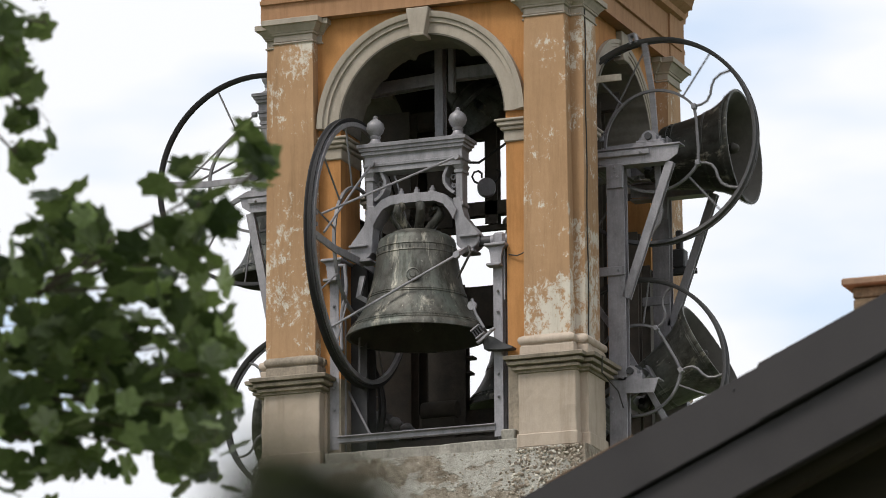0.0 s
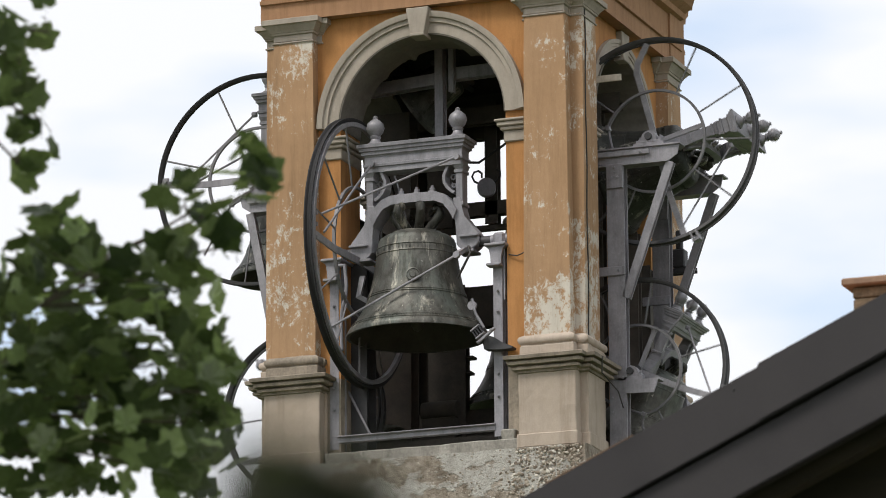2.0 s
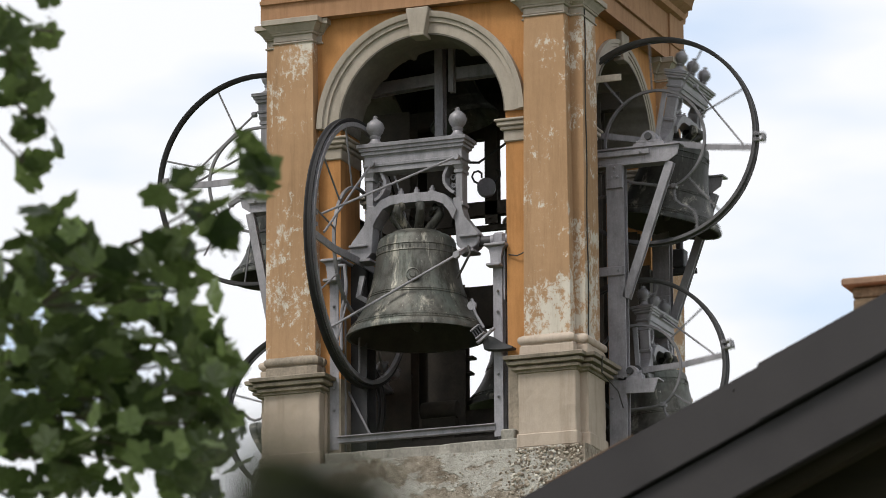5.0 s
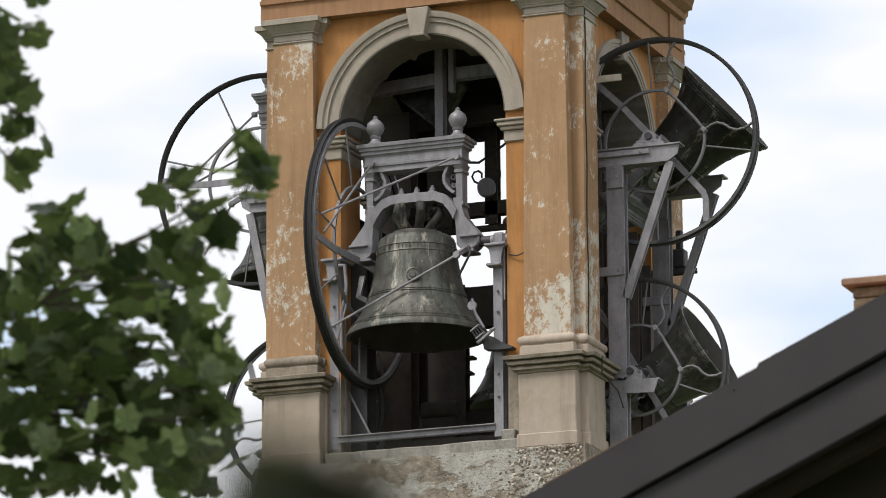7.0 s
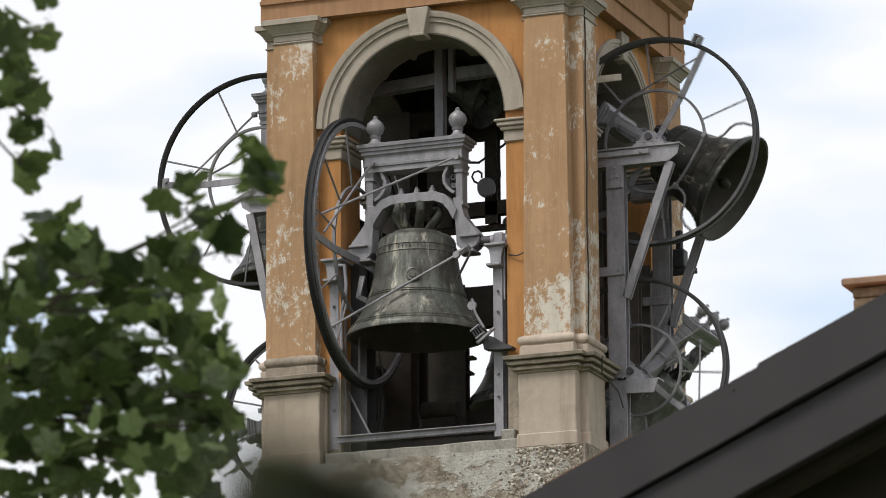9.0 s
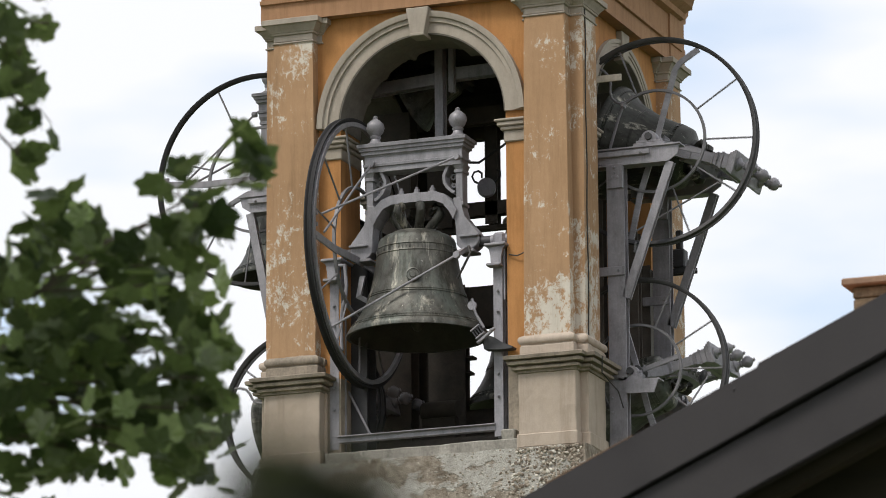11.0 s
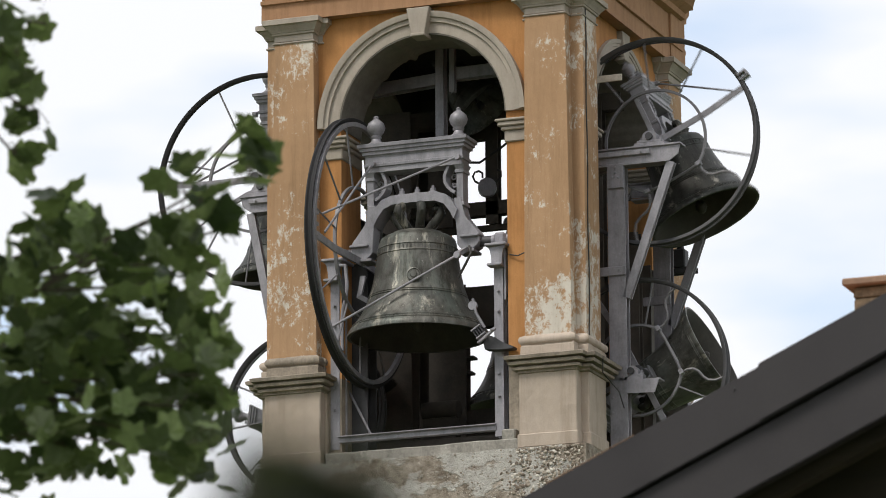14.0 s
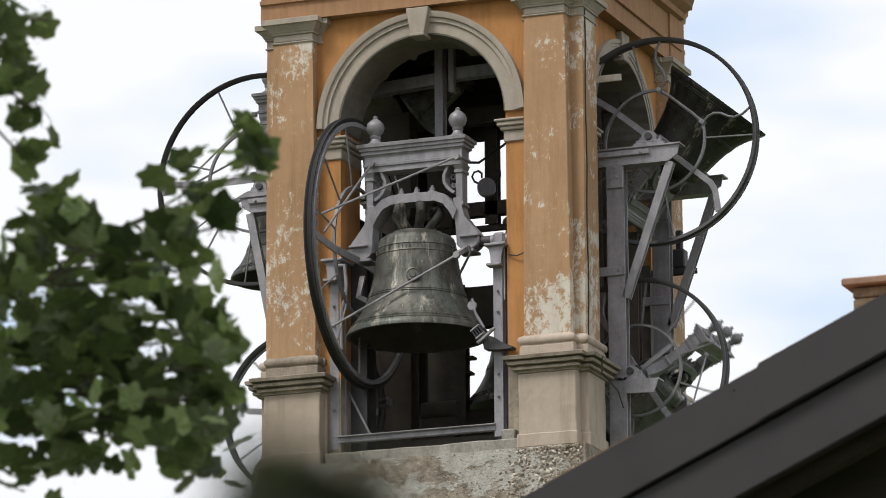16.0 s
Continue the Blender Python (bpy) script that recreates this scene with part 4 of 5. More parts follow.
tube(bm, [(.60, .0, up(-1.06)), (.53, -.02, up(-.93)), (.50, -.02, up(-.80))], .013)
lathe(bm, [(0, 0), (.04, 0), (.04, .03), (0, .03)], 14, Matrix.Translation((.50, .0, up(-.86))) @ Matrix.Rotation(radians(90), 4, "X"))
part("lever", bm, M_STEEL, st, smooth=True)


def pillow_block(bm, x, y, z, r, half):
    """A plummer block on its foot: flanged base, bolts, arched housing with a cap band."""
    box(bm, x - r * 2.1, x + r * 2.1, y - half, y + half, z, z + .022, None, .004)
    n = 10
    arch = [(x - r * 1.2, z + .022)] + [(x - r * 1.2 * math.cos(math.pi * k / n), z + r * .95 + r * 1.05 * math.sin(math.pi * k / n)) for k in range(n + 1)] + [(x + r * 1.2, z + .022)]
    extrude_xz(bm, arch, y - half * .85, y + half * .85)
    for k in (-1, 1):
        lathe(bm, [(0, .02), (.018, .02), (.018, .042), (.010, .042), (.010, .062), (0, .062)], 6, Matrix.Translation((x + k * r * 1.65, y, z)))
    return bm


def side_frame(s, drop, reach, x_up, lower_z, x_low):
    """Cantilevered steel brackets outside a side arch: near and far post, beams, braces, bearings."""
    f = thing("side_bell_frame", "grey painted steel posts and brackets carrying the side bells", "steel frame")
    up = lambda z: z + H - drop
    low = lambda z: z + H
    for k, y in enumerate((.74, 1.97)):
        mat = M_STEEL
        bm = bmesh.new()
        channel(bm, (s * 1.575, y, up(-2.1)), (s * 1.575, y, up(.46)), .16, .10)
        part("post", bm, mat, f)
        bm = bmesh.new()
        extrude_xz(bm, [(s * 1.30, up(.47)), (s * (reach - .11), up(.44)), (s * (reach - .02), up(.50)), (s * reach, up(.585)), (s * 1.30, up(.60))], y - .055, y - .04)
        box(bm, min(s * 1.30, s * (reach + .01)), max(s * 1.30, s * (reach + .01)), y - .075, y + .075, up(.586), up(.60))
        box(bm, min(s * 1.30, s * (reach - .11)), max(s * 1.30, s * (reach - .11)), y - .07, y + .07, up(.44), up(.455))
        part("bracket_beam", bm, mat, f)
        bm = bmesh.new()
        channel(bm, (s * (reach - .09), y - .02, up(.44)), (s * 1.655, y - .02, up(-.74)), .075, .06)
        part("brace", bm, mat, f)
        bm = bmesh.new()
        box(bm, s * x_up - .14, s * x_up + .14, y - .05, y + .07, up(.60), up(.63), None, .004)
        pillow_block(bm, s * x_up, y + .01, up(.63), .055, .055)
        part("bearing", bm, mat, f)
        bm = bmesh.new()
        lathe(bm, [(0, -.060), (.028, -.060), (.032, -.05), (.032, .07), (0, .07)], 16, Matrix.Translation((s * x_up, y + .01, up(.685))) @ Matrix.Rotation(radians(90), 4, "X"))
        part("shaft_end", bm, M_DARK, f, smooth=True)
        part("gusset", boxes([(s * 1.575 - .075, s * 1.575 + .075, y - .068, y - .052, up(.24), up(.46))], .004), mat, f)
        part("wall_tie", boxes([(min(s * 1.40, s * 1.66), max(s * 1.40, s * 1.66), y - .07, y - .055, up(-.54), up(-.46))], .004), mat, f)
        part("splice_plate", boxes([(min(s * 1.42, s * 1.90), max(s * 1.42, s * 1.90), y - .085, y - .07, up(.52), up(.565))], .004), mat, f)
        bolt_heads(f, [(s * 1.55, y - .066, up(.34)), (s * 1.60, y - .066, up(.34)), (s * 1.575, y - .066, up(.38)), (s * 1.575, y - .066, up(.43)), (s * 1.82, y - .085, up(.54)), (s * 1.72, y - .05, up(.592)), (s * 1.92, y - .05, up(.592)), (s * 1.60, y - .068, up(-.50)), (s * 1.52, y - .05, up(-1.62)), (s * 1.52, y - .05, up(-1.75)), (s * 1.62, y - .05, up(-1.45))])
        # lower bracket
        bm = bmesh.new()
        z = lower_z
        extrude_xz(bm, [(s * 1.657, low(z - .24)), (s * (x_low + .22), low(z - .25)), (s * (x_low + .26), low(z - .14)), (s * 1.657, low(z - .12))], y - .069, y - .054)
        box(bm, min(s * 1.657, s * (x_low + .27)), max(s * 1.657, s * (x_low + .27)), y - .07, y + .06, low(z - .139), low(z - .125))
        part("lower_bracket", bm, mat, f)
        bm = bmesh.new()
        box(bm, s * x_low - .11, s * x_low + .11, y - .05, y + .06, low(z - .125), low(z - .09), None, .004)
        pillow_block(bm, s * x_low, y + .01, low(z - .09), .05, .05)
        part("bearing", bm, mat, f)
        bm = bmesh.new()
        lathe(bm, [(0, -.060), (.026, -.060), (.030, -.05), (.030, .07), (0, .07)], 16, Matrix.Translation((s * x_low, y + .01, low(z - .04))) @ Matrix.Rotation(radians(90), 4, "X"))
        part("shaft_end", bm, M_DARK, f, smooth=True)
    return f


side_frame(1, 0.0, 2.17, 1.885, -1.352, 1.685)
side_frame(-1, 0.09, 1.98, 1.80, -1.474, 1.447)

# inner steelwork, dark and rusty, under the ceiling
inner = thing("inner_bell_frame", "dark grey steel beams crossing the shaded bell chamber", "steel frame")
# widest rear beams and left posts (-.87, -.70) are added to black out gaps
for a, b, w, d, mat in (((-1.0, 1.0, up(1.44)), (-.18, 1.0, up(1.49)), .11, .10, M_STEEL), ((-.06, 1.0, up(1.52)), (1.0, 1.0, up(1.54)), .11, .10, M_STEEL), ((-.14, .93, up(1.93)), (-.14, .93, up(.75)), .08, .10, M_STEEL), ((-.03, .93, up(1.93)), (-.03, .93, up(1.34)), .05, .06, M_STEEL),
                        ((-1.2, 2.0, up(1.40)), (1.2, 2.0, up(1.40)), .16, .1, M_RUST), ((-1.2, 2.42, up(1.50)), (1.2, 2.42, up(1.50)), .42, .1, M_RUST), ((-.60, 2.30, up(FLOOR)), (-.60, 2.30, up(-.10)), .36, .12, M_RUST), ((-.66, 2.30, up(.45)), (-.66, 2.30, up(1.6)), .24, .12, M_RUST), ((-.16, 2.3, up(.45)), (-.16, 2.3, up(1.6)), .12, .1, M_RUST),
                        ((-1.2, 2.3, up(.60)), (1.2, 2.3, up(.60)), .13, .1, M_RUST), ((-1.2, 2.3, up(.42)), (1.2, 2.3, up(.42)), .05, .06, M_RUST), ((-1.2, 2.42, up(-.29)), (1.2, 2.42, up(-.29)), .38, .12, M_RUST),
                        ((.9, .7, up(.15)), (.9, 2.4, up(.15)), .12, .12, M_RUST), ((-.9, .7, up(.15)), (-.9, 2.4, up(.15)), .12, .12, M_RUST), ((.95, 2.0, up(FLOOR)), (.95, 2.0, up(1.4)), .14, .12, M_RUST), ((-.87, 1.7, up(FLOOR)), (-.87, 1.7, up(1.4)), .34, .2, M_RUST),
                        ((-.70, .46, up(FLOOR)), (-.70, .46, up(-.30)), .15, .22, M_DARK), ((1.40, 2.22, up(FLOOR)), (1.40, 2.22, up(-.15)), .10, .50, M_RUST), ((1.38, 1.75, up(FLOOR)), (1.38, 1.75, up(.1)), .10, .10, M_RUST),
                        ((-1.0, 2.36, up(-1.37)), (1.0, 2.36, up(-1.34)), .20, .12, M_RUST), ((-1.0, 2.36, up(-1.62)), (1.0, 2.36, up(-1.62)), .28, .12, M_RUST), ((-1.1, 1.0, up(-1.9)), (1.1, 1.0, up(-1.9)), .2, .14, M_RUST), ((-1.1, 1.6, up(-1.80)), (1.1, 1.6, up(-1.80)), .2, .14, M_RUST)):
    bm = bmesh.new()
    channel(bm, a, b, w, d)
    part("beam", bm, mat, inner)

for x1, z in ((-.350, -.79), (-.372, -.93)):
    part("bearing_plate", boxes([(-.45, x1, 2.25, 2.36, up(z), up(z + .025))], .004), M_RUST, inner)
# drum and bracket take the same near-black, standing for chamber shade
bm = bmesh.new()
lathe(bm, [(0, -.17), (.075, -.17), (.085, -.15), (.085, .15), (.075, .17), (0, .17)], 20, Matrix.Translation((-.42, 1.6, up(-1.40))) @ Matrix.Rotation(radians(90), 4, "Y"))
tagged(part("winch_drum", bm, M_INNER, None, "", True), "motor drum between the floor beams, shade in its dark colour", "motor")
part("drum_bracket", boxes([(-.58, -.26, 1.55, 1.65, up(-1.71), up(-1.47))], .006), M_INNER, inner)
bm = bmesh.new()
tube(bm, [(-.79, .3, up(-1.43)), (-.575, .3, up(-1.85))], .011, 8)
part("stay_rod", bm, M_STEEL, ff, "thin grey steel stay")

# ---- the near house: verge of a sheet-metal roof, chimney behind ----
SL = 0.4527                                    # rise of the roof per metre
roof = thing("house", "house gable with a brown-grey metal verge and dark timber eaves", "house")
def verge(y0, y1, top, bot, x0=4.0, x1=13.0):
    """A board that follows the roof's slope; top and bot are heights over the roof line."""
    bm = bmesh.new()
    line = lambda x, o: up(-5.828 + (x - 6.778) * SL + o)
    extrude_xz(bm, [(x0, line(x0, bot)), (x1, line(x1, bot)), (x1, line(x1, top)), (x0, line(x0, top))], y0, y1)
    bmesh.ops.bevel(bm, geom=bm.edges, offset=0.006, segments=2, affect="EDGES")
    return bm
part("verge_flashing", verge(-16.02, -15.9, 0.0, -0.29), M_ROOF, roof, "brown-grey folded metal flashing")
part("barge_board", verge(-15.985, -15.9, -0.298, -0.59), M_ROOF, roof, "brown-grey metal barge board")
part("verge_flashing", verge(-16.032, -15.9, 0.012, -0.286, 8.05, 13.0), M_ROOF, roof, "overlapping sheet of metal flashing")
part("tile_edge", verge(-16.008, -15.9, 0.013, 0.001, 6.9, 7.38), M_CAP, roof, "edge of terracotta tiles above the flashing")
for x, o in ((7.92, -.05), (8.30, -.33), (7.35, -.30)):
    bm = bmesh.new()
    lathe(bm, [(0, 0), (.008, 0), (.007, .005), (0, .006)], 10, Matrix.Translation((x, -16.02 if o > -.2 else -15.985, up(-5.828 + (x - 6.778) * SL + o))) @ Matrix.Rotation(radians(90), 4, "X"))
    part("rivet", bm, M_ROOF, roof, smooth=True)
part("soffit", verge(-15.88, -9.0, -0.30, -0.36), M_TIMBER, roof)
part("rafter", verge(-15.75, -15.62, -0.365, -0.62), M_TIMBER, roof)
part("roof_deck", verge(-15.9, -9.0, -0.01, -0.10), M_TILE, roof, "terracotta roof tiles")
part("roof_slope", boxes([(12.99, 13.01, -15.9, -9.0, up(-3.2), up(-3.1))], 0), M_TILE, roof)
# plain wall given the dark timber colour to stand for shade below the verge
part("gable_wall", verge(-15.2, -14.9, -0.37, -2.4, 4.6, 12.6), M_TIMBER, roof, "gable wall, under-eaves shade put into its dark colour")
part("house_wall", boxes([(4.6, 12.6, -15.19, -9.6, 0, up(-7.5))], 0), M_HOUSE, roof)
part("house_gable_infill", boxes([(8.5, 12.6, -15.19, -9.6, up(-7.499), up(-6.0))], 0), M_HOUSE, roof)


ch = thing("chimney", "lichen-stained brick chimney with a flat terracotta cap", "chimney")
rng = random.Random(5)
CX, CY, CZ = 7.695, -11.7, up(-3.915)
part("mortar_core", boxes([(CX - .292, CX + .292, CY - .292, CY + .292, up(-5.6), CZ - .004)], 0), M_CHIM, ch)
brick_me = {}
for row in range(16):
    z = CZ - .07 * (row + 1)
    for sidev in range(4):
        t = Matrix.Translation((CX, CY, z)) @ Matrix.Rotation(radians(90 * sidev), 4, "Z")
        for k in range(3):
            x0 = -.30 + .2 * k
            key = "brick"
            if key not in brick_me:
                bm = bmesh.new()
                box(bm, .004, .194, 0, .02, .005, .064, None, .003)
                me = bpy.data.meshes.new("brick")
                bm.to_mesh(me)
                bm.free()
                me.materials.append(M_CHIM)
                brick_me[key] = me
            o = new("brick", brick_me[key])
            o.parent = ch
            o.matrix_basis = t @ Matrix.Translation((x0 + rng.uniform(-.002, .002), -.30 - .006 + rng.uniform(-.003, .002), 0))
part("cap", boxes([(CX - .36, CX + .36, CY - .36, CY + .36, CZ, CZ + .045)], .008), M_CAP, ch, "flat terracotta cap")

# ---- pebbles and stones set in the rough base of the tower ----
rng = random.Random(11)
bm = bmesh.new()
verts, faces = [], []
def stone(cx, cy, cz, r, rng):
    n = len(verts)
    sx, sy, sz = r * rng.uniform(.7, 1.3), r * .38, r * rng.uniform(.6, 1.05)
    tilt = rng.uniform(-.8, .8)
    ca, sa = math.cos(tilt), math.sin(tilt)
    for lat, k in ((.0, 1), (.75, 6), (1.25, 6)):
        for i in range(k):
            a = 2 * math.pi * i / max(k, 1) + rng.uniform(-.2, .2)
            u, w = sx * math.sin(lat) * math.cos(a), sz * math.sin(lat) * math.sin(a)
            verts.append((cx + u * ca - w * sa, cy - sy * math.cos(lat), cz + u * sa + w * ca))
    for i in range(6):
        j = (i + 1) % 6
        faces.append((n, n + 1 + i, n + 1 + j))
        faces.append((n + 1 + i, n + 7 + i, n + 7 + j, n + 1 + j))
for k in range(7000):
    x, z = rng.uniform(-1.5, 1.5), -2.16 - rng.random() ** 1.3 * 0.9
    if x < .9 and z > -2.32 and rng.random() < .75:
        continue
    if rng.random() > .3 + .7 * (x > .75):
        continue
    stone(x, -.062 + rng.uniform(-.004, .006), z, rng.choice((.005, .007, .009, .011, .014, .019) if x > .7 else (.004, .005, .007, .010)), rng)
for k in range(900):
    y, z = rng.uniform(-.05, 2.9), -2.16 - rng.random() * .7
    n0 = len(verts)
    stone(0, 0, z, rng.choice((.010, .014, .02)), rng)
    for i in range(n0, len(verts)):
        vx, vy, vz = verts[i]
        verts[i] = (1.532 - vy, y + vx, vz)
me = bpy.data.meshes.new("pebbles")
me.from_pydata([(x, y, z + H) for x, y, z in verts], [], faces)
me.materials.append(M_PEBBLE)
o = new("pebbles", me)
o.parent = tower
tagged(o, "grey and buff pebbles set in old mortar", kind="stuff")
bm.free()

# cables stapled to the piers, a loop of wire and small fittings
def cable(name, label, pts, r=.006):
    bm = bmesh.new()
    tube(bm, pts, r, 6)
    ob = part(name, bm, M_CABLE, None, "", True)
    return tagged(ob, label, "cable")
cable("cable", "thin black cable running down the corner pier", [(1.490, .19 + .012 * math.sin(k * 1.7), up(1.75 - .29 * k)) for k in range(11)] + [(1.50, .18, up(-1.33)), (1.62, .15, up(-1.37)), (1.60, .2, up(-1.5)), (1.66, .45, up(-1.62)), (1.63, .66, up(-1.72))])
cable("cable", "thin black wire strung across the jamb to the pier", [(.80, .10, up(-.41)), (.88, .085, up(-.43)), (.97, .08, up(-.40))], .006)
cable("cable", "loop of black wire under the yoke", [(.47, -.02, up(-.33)), (.50, -.05, up(-.40)), (.44, -.04, up(-.50)), (.36, .0, up(-.60))], .012)
cable("cable", "coiled black wire hanging in the bell chamber", [(-.30 + .09 * math.cos(k * .7) + .02 * k, 2.15, up(.86 + .07 * math.sin(k * .7))) for k in range(12)], .010)
cable("cable", "black wire hanging across the chamber", [(-.45, 2.1, up(1.02)), (-.2, 2.05, up(.98)), (.05, 2.0, up(1.10)), (.3, 1.95, up(1.25))], .012)
disc = bmesh.new()
lathe(disc, [(0, -.05), (.078, -.05), (.085, -.035), (.085, .05), (0, .05)], 28, Matrix.Translation((-.165, 2.15, up(.762))) @ Matrix.Rotation(radians(90), 4, "X") @ Matrix.Rotation(radians(20), 4, "Y"))
d = part("drum", disc, M_STEEL, None, "", True)
tagged(d, "round grey steel drum end among the beams", "drum")
bm = boxes([(1.40, 1.645, .688, .705, up(1.215), up(1.275))], .002)
tagged(part("timber_offcut", bm, M_PLATE), "pale rust-stained board end sticking out of the arch", "board")
bm = bmesh.new()
channel(bm, (1.25, 2.2, up(-.19)), (1.81, 2.2, up(-.175)), .05, .09)
bar = tagged(part("striker_arm", bm, M_DARK), "dark steel arm of an electric striker", "bell striker")
bm = boxes([(1.60, 1.72, 2.14, 2.26, up(-.15), up(.02)), (1.63, 1.69, 2.17, 2.23, up(.02), up(.20))], .012)
part("motor", bm, M_DARK, bar)


# ---- trees ----
def leaf_mesh(name, seed, size):
    """A five-lobed plane-tree leaf, folded a little along its veins."""
    r = random.Random(seed)
    tips = ((0, 1.0), (8, .92), (16, .84), (27, .72), (37, .79), (46, .88), (53, .93), (61, .86), (70, .77), (80, .69), (92, .70), (103, .73), (113, .73), (125, .63), (142, .55), (160, .44), (173, .26))
    stretch = [r.uniform(.88, 1.1) for k in range(4)]
    pts = [(a + r.uniform(-2, 2), l * stretch[min(3, a // 30)] * r.uniform(.96, 1.04)) for a, l in tips]
    loop = [(-a, l * r.uniform(.95, 1.05)) for a, l in pts[:0:-1]] + pts
    curl = r.uniform(.10, .24)
    v = [(0, 0, 0)] + [(size * l * math.sin(radians(a)), size * (l * math.cos(radians(a))), size * (-curl * l * l + .05 * math.cos(radians(a * 7)))) for a, l in loop]
    n = len(loop)
    v += [(size * .012, -size * .25, size * -.02), (-size * .012, -size * .25, size * -.02), (0, -size * .9, size * .12)]
    f = [(0, i, i + 1) for i in range(1, n)] + [(0, n + 1, n + 2), (n + 1, n + 3, n + 2)]
    me = bpy.data.meshes.new(name)
    me.from_pydata(v, [], f)
    me.materials.append(M_LEAF)
    return me


LEAVES = [leaf_mesh("leaf", k, s) for k, s in enumerate((.075, .085, .098, .108, .066, .090, .080))]


def leaf_pose(x, y, z, rng):
    """Leaves hang by their stalks, blades facing out and up, tips down."""
    return Matrix.Translation((x, y, z)) @ Euler((radians(rng.uniform(95, 200)), radians(rng.uniform(-40, 40)), radians(rng.uniform(-75, 75)))).to_matrix().to_4x4()


def branch(tree, name, base, blobs, n_parts, n_rest, seed):
    """A branch whose space is the tree's, with twigs and leaves round a few centres (x, y, z, rx, rz, share)."""
    rng = random.Random(seed)
    bm = bmesh.new()
    b = Vector(base)
    for x, y, z, rx, rz, w in blobs:
        c = Vector((x, y, z))
        tube(bm, [b, b.lerp(c, .35) + Vector((0, 0, .05)), b.lerp(c, .7) + Vector((.02, 0, .02)), c], .0055, 6)
        for k in range(max(3, int(10 * w))):
            e = c + Vector((rng.uniform(-rx, rx), rng.uniform(-.3, .3), rng.uniform(-rz, rz))) * .8
            tube(bm, [c, c.lerp(e, .5) + Vector((0, 0, .03)), e], .0022, 5)
    br = part("branch", bm, M_BARK, tree, smooth=True)
    total = sum(q[5] for q in blobs)
    vs, fs = [], []
    for x, y, z, rx, rz, w in blobs:
        for kind, count in ((0, n_parts), (1, n_rest)):
            for k in range(round(count * w / total)):
                a, r = rng.uniform(0, 2 * math.pi), math.sqrt(rng.random())
                m = leaf_pose(x + rx * r * math.cos(a), y + (rng.uniform(.0, .9) if kind else rng.uniform(-.55, .15)), z + rz * r * math.sin(a), rng)
                me = rng.choice(LEAVES)
                if kind == 0:
                    o = new("leaf", me)
                    o.parent = br
                    o.matrix_basis = m
                else:
                    s = len(vs)
                    vs += [tuple(m @ v.co) for v in me.vertices]
                    fs += [tuple(i + s for i in p.vertices) for p in me.polygons]
    if vs:
        me = bpy.data.meshes.new("foliage")
        me.from_pydata(vs, [], fs)
        me.materials.append(M_LEAF)
        o = new("foliage", me)
        o.parent = br
        o["kind"] = "stuff"
    return br


TURN = radians(20.95)
tree_at = Vector(EYE) + Vector((-math.sin(TURN), math.cos(TURN), 0)) * 19.45
TREE = Matrix.Translation((tree_at.x, tree_at.y, 0)) @ Matrix.Rotation(TURN, 4, "Z")
tree = thing("plane_tree", "plane tree with broad lobed green leaves stirring in the wind", "tree", TREE)
bm = bmesh.new()
pts = [(-3.6 + .05 * math.sin(k), .2, .62 * k) for k in range(15)]
for a, (p, q) in enumerate(zip(pts, pts[1:])):
    tube(bm, [p, q], .20 - .011 * a, 12)
part("trunk", bm, M_BARK, tree, "grey tapering trunk", smooth=True)
for z, q in ((4.4, (-2.3, .1, 5.7)), (5.0, (-2.3, .0, 6.1)), (6.0, (-2.35, .1, 7.3))):
    bm = bmesh.new()
    tube(bm, [(-3.55, .2, z - .4), (-3.1, .2, z), (-2.7, .1, (z + q[2]) / 2 + .15), q], .045, 8)
    part("limb", bm, M_BARK, tree, smooth=True)


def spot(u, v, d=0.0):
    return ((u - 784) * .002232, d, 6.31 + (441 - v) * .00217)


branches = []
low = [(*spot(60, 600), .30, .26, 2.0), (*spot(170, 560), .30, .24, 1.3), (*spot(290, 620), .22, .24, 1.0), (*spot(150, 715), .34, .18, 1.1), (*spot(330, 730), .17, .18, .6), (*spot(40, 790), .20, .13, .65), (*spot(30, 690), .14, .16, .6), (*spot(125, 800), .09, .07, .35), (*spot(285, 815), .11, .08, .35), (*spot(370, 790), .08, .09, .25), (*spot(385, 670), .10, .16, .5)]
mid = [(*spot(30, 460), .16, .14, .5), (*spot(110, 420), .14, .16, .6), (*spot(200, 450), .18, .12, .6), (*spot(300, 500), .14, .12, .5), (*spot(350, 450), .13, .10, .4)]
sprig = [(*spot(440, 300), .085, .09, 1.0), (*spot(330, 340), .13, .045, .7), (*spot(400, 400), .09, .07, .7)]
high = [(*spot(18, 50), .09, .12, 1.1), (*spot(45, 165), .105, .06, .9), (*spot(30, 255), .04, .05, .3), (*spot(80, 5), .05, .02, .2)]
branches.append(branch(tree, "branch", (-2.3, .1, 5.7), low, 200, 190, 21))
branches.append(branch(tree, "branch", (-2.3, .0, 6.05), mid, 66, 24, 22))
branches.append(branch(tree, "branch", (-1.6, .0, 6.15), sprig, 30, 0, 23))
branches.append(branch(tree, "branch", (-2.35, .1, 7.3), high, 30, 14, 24))

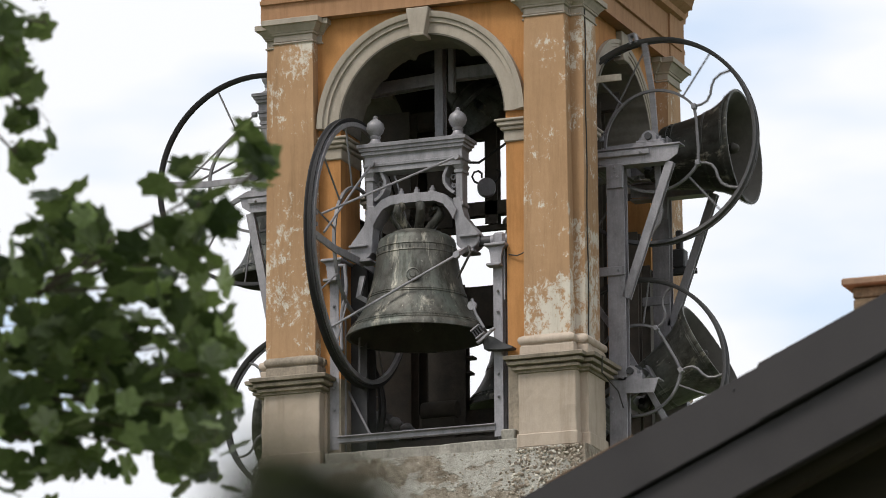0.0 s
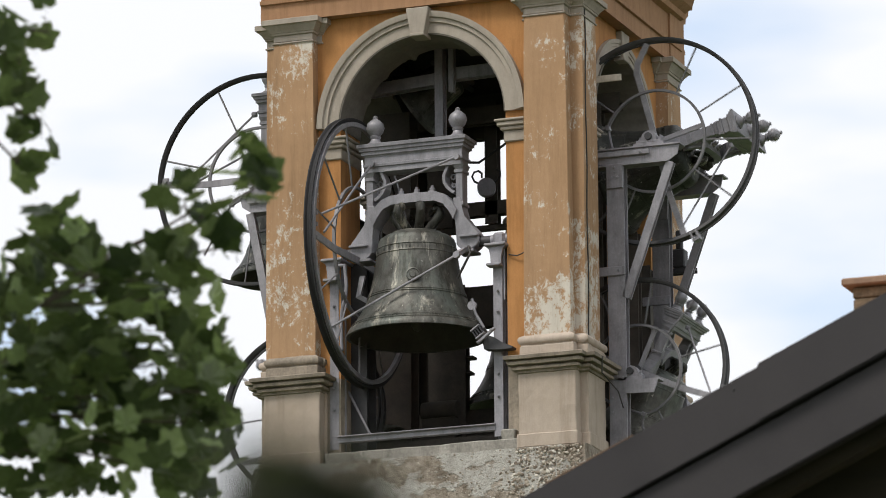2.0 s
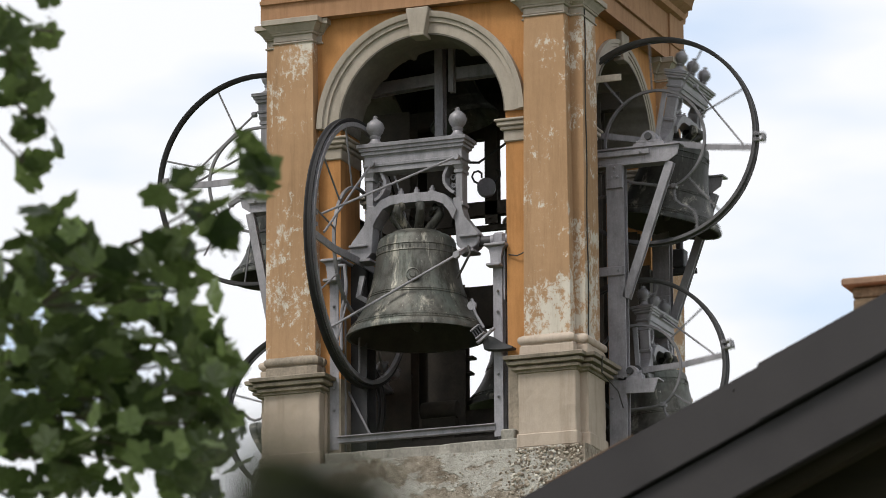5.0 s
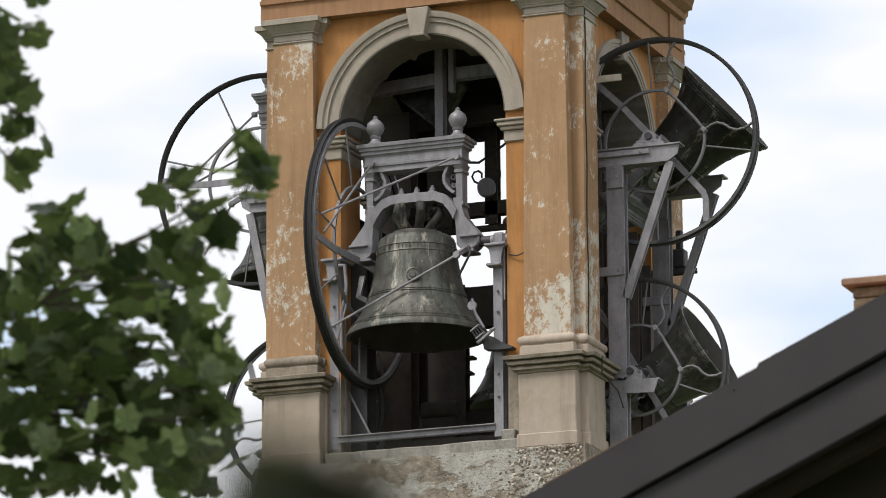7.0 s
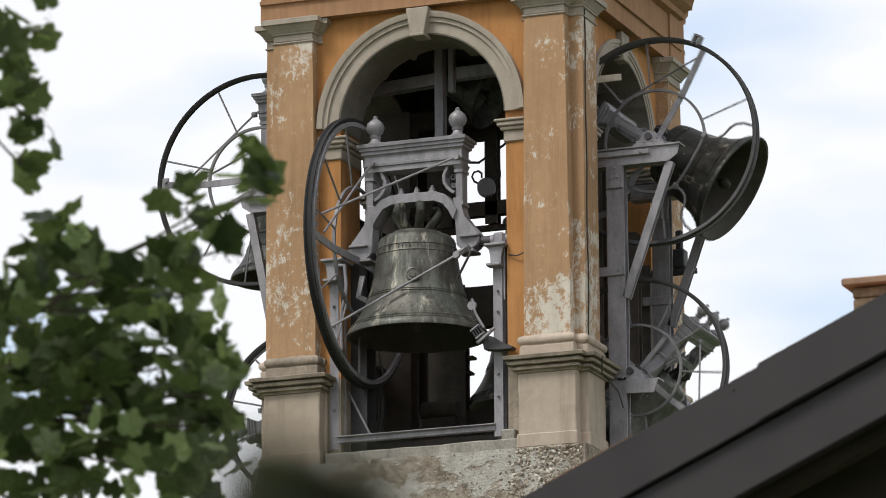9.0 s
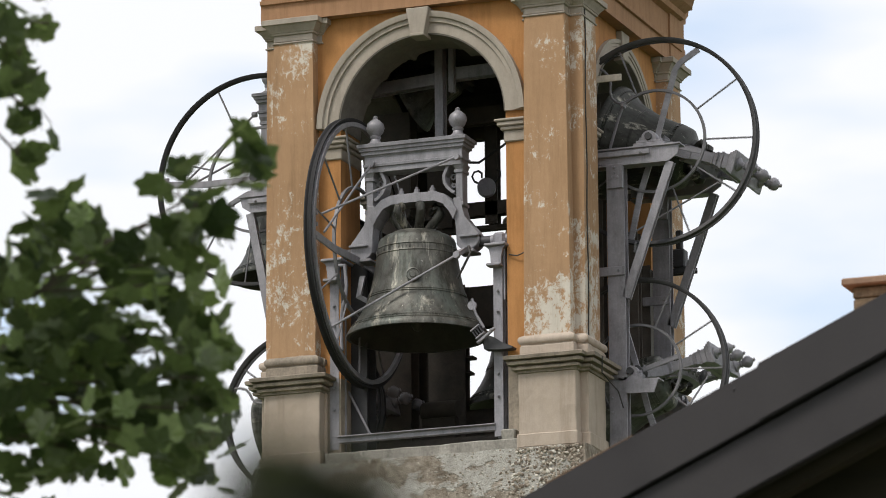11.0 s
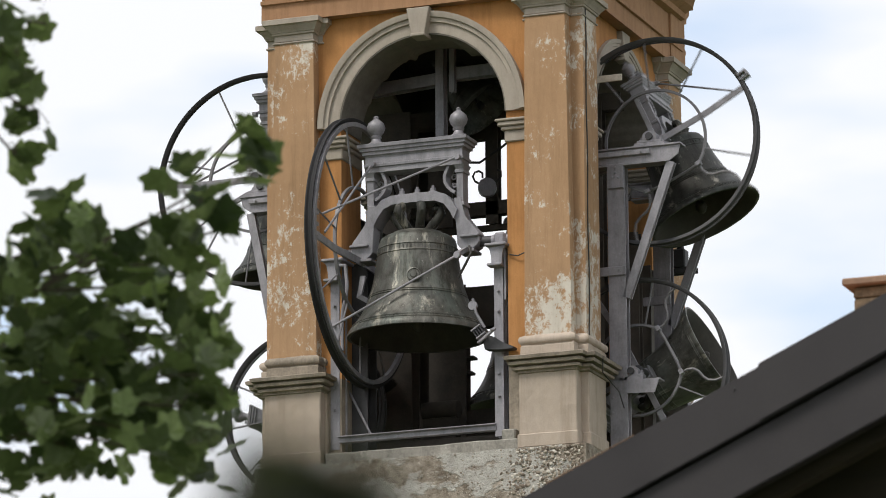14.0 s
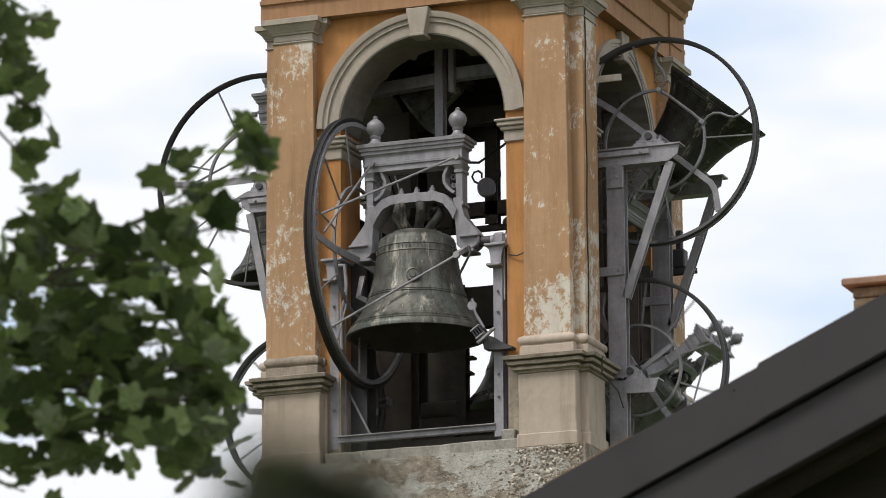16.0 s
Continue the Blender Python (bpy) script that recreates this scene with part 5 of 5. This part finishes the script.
# unseen leaf mass over and beside the lowest branches, added to shade them
rng = random.Random(77)
vs, fs = [], []
for k in range(52):
    # these clumps stand in the sun's path to the lower-left leaves
    if k < 18:
        c = (rng.uniform(-3.8, -2.4), rng.uniform(-2.0, -.4), rng.uniform(8.0, 9.6))
    else:
        c = (rng.uniform(-6.2, -2.9), rng.uniform(-2.2, 2.2), rng.uniform(5.4, 10.4))
    for q in range(60):
        p = [c[i] + rng.gauss(0, .26) for i in range(3)]
        if p[0] > -2.25 and p[2] < 7.65:
            continue
        m = leaf_pose(*p, rng)
        me = rng.choice(LEAVES)
        n = len(vs)
        vs += [tuple(m @ v.co) for v in me.vertices]
        fs += [tuple(i + n for i in p.vertices) for p in me.polygons]
me = bpy.data.meshes.new("crown")
me.from_pydata(vs, [], fs)
me.materials.append(M_LEAF)
o = new("crown", me)
o.parent = tree
tagged(o, "out-of-view leaf mass added to shade the low branches", kind="stuff")
for k, (a, q) in enumerate((((-3.5, .2, 7.2), (-2.0, -1.4, 8.7)), ((-3.5, .2, 7.8), (-4.6, .8, 9.6)), ((-3.5, .2, 6.2), (-5.2, -.6, 7.8)), ((-3.55, .2, 8.3), (-3.2, -1.2, 9.9)))):
    bm = bmesh.new()
    a, q = Vector(a), Vector(q)
    tube(bm, [a, a.lerp(q, .5) + Vector((0, 0, .2)), q], .045, 8)
    part("limb", bm, M_BARK, tree, smooth=True)

bush_at = Vector(EYE) + Vector((-math.sin(TURN), math.cos(TURN), 0)) * 2.2
bush = thing("sapling", "dark green leafy sapling close to the lens", "shrub", Matrix.Translation((bush_at.x, bush_at.y, 0)) @ Matrix.Rotation(TURN, 4, "Z"))
bm = bmesh.new()
tube(bm, [(-.10, 0, 0), (-.08, .02, 1.0), (-.075, .0, 1.6), (-.065, 0, 1.99)], .004, 8)
part("stem", bm, M_BARK, bush, smooth=True)
NEAR = []
for me in LEAVES[:3]:
    me = me.copy()
    me.materials.clear()
    me.materials.append(M_LEAF_NEAR)
    NEAR.append(me)
rng = random.Random(3)
for k in range(15):
    o = new("leaf", NEAR[k % 3])
    o.parent = bush
    o.matrix_basis = leaf_pose(-.062 + rng.uniform(-.030, .034), rng.uniform(-.06, .06), 2.015 + rng.uniform(-.034, .003), rng) @ Matrix.Scale(.38, 4)

# ---- motion ----
def smooth_series(keys, step=0.2):
    """Even rows through uneven keys, by a monotone-free cubic."""
    ts, vs = [k[0] for k in keys], [k[1] for k in keys]
    n = len(ts)
    sl = []
    for i in range(n):
        a, b = max(i - 1, 0), min(i + 1, n - 1)
        sl.append((vs[b] - vs[a]) / (ts[b] - ts[a]))
    rows = []
    steps = int(round(16.0 / step))
    for q in range(steps + 1):
        t = q * step
        i = max(k for k in range(n) if ts[k] <= t + 1e-9)
        i = min(i, n - 2)
        h = ts[i + 1] - ts[i]
        u = (t - ts[i]) / h
        v = (2 * u ** 3 - 3 * u ** 2 + 1) * vs[i] + (u ** 3 - 2 * u ** 2 + u) * h * sl[i] + (-2 * u ** 3 + 3 * u ** 2) * vs[i + 1] + (u ** 3 - u ** 2) * h * sl[i + 1]
        rows.append((round(t, 2), v))
    return rows


UPPER = [(0, 93), (.5, 55), (1, 3), (1.5, -35), (2, -76), (2.5, -101), (3, -111), (3.5, -109), (4, -92), (4.2, -80), (4.7, -42), (5.2, 10), (5.7, 64), (6.3, 102), (6.5, 111), (7, 131), (7.5, 136), (8, 123), (8.5, 98), (9, 57), (9.2, 38),
         (9.6, 0), (10.1, -44), (10.6, -86), (11.3, -120), (11.5, -121), (12, -116), (12.5, -101), (13, -66), (13.25, -45), (13.5, -22), (13.75, 0), (14, 24), (14.5, 74), (15, 108), (15.5, 131), (16, 140)]
LOWER = [(0, 119), (.5, 103), (1, 67), (1.5, 24), (2, -25), (2.5, -64), (3, -90), (3.5, -97), (4, -82), (4.2, -70), (4.7, -30), (5.2, 25), (5.7, 75), (6.3, 112), (6.5, 118), (7, 120), (7.5, 104), (8, 68), (8.5, 18), (9, -43), (9.2, -60),
         (9.7, -92), (10.2, -102), (10.7, -90), (11.3, -57), (11.5, -41), (12, 12), (12.5, 66), (13, 100), (13.5, 118), (14, 117), (14.5, 96), (15, 57), (15.5, 0), (16, -57)]
LEFT = [(.25 * k, 98 * math.cos(2 * math.pi * (.25 * k - .13) / 5.75)) for k in range(65)]

CHAMBER = [(.25 * k, -66 * math.sin(2 * math.pi * (.25 * k - .5) / 4.667)) for k in range(65)]

SWAY = [(0, 0), (.7, .01), (1.5, -.04), (2.5, -.08), (3.5, -.135), (4.5, -.08), (6, -.02), (7, -.06), (8, -.06), (9, -.085), (10.2, -.03), (11.3, 0), (12.5, .02), (14.5, .0), (16, .02)]


def motions():
    for key, rows, sign, place in (("upper_right", UPPER, 1, UR), ("lower_right", LOWER, 1, LR), ("lower_left", LEFT, -1, LL), ("chamber", CHAMBER, 1, CH)):
        walk(bells[key], [(t, pose(*place, 0, -sign * a, 0)) for t, a in smooth_series(rows)])
    for k, br in enumerate(branches):
        rng = random.Random(40 + k)
        rows = []
        for q in range(33):
            t = q * .5
            i = max(j for j in range(len(SWAY)) if SWAY[j][0] <= t)
            j = min(i + 1, len(SWAY) - 1)
            u = 0 if i == j else (t - SWAY[i][0]) / (SWAY[j][0] - SWAY[i][0])
            u = u * u * (3 - 2 * u)
            z = SWAY[i][1] * (1 - u) + SWAY[j][1] * u
            x = .008 * math.sin(t * 2.1 + k) + rng.uniform(-.006, .006)
            rows.append((t, pose(x, 0, z * (1.0, 1.0, .9, .6)[k] + rng.uniform(-.008, .008), 0, .12 * math.sin(t * 1.7 + 2 * k), 0)))
        walk(br, rows)


motions()
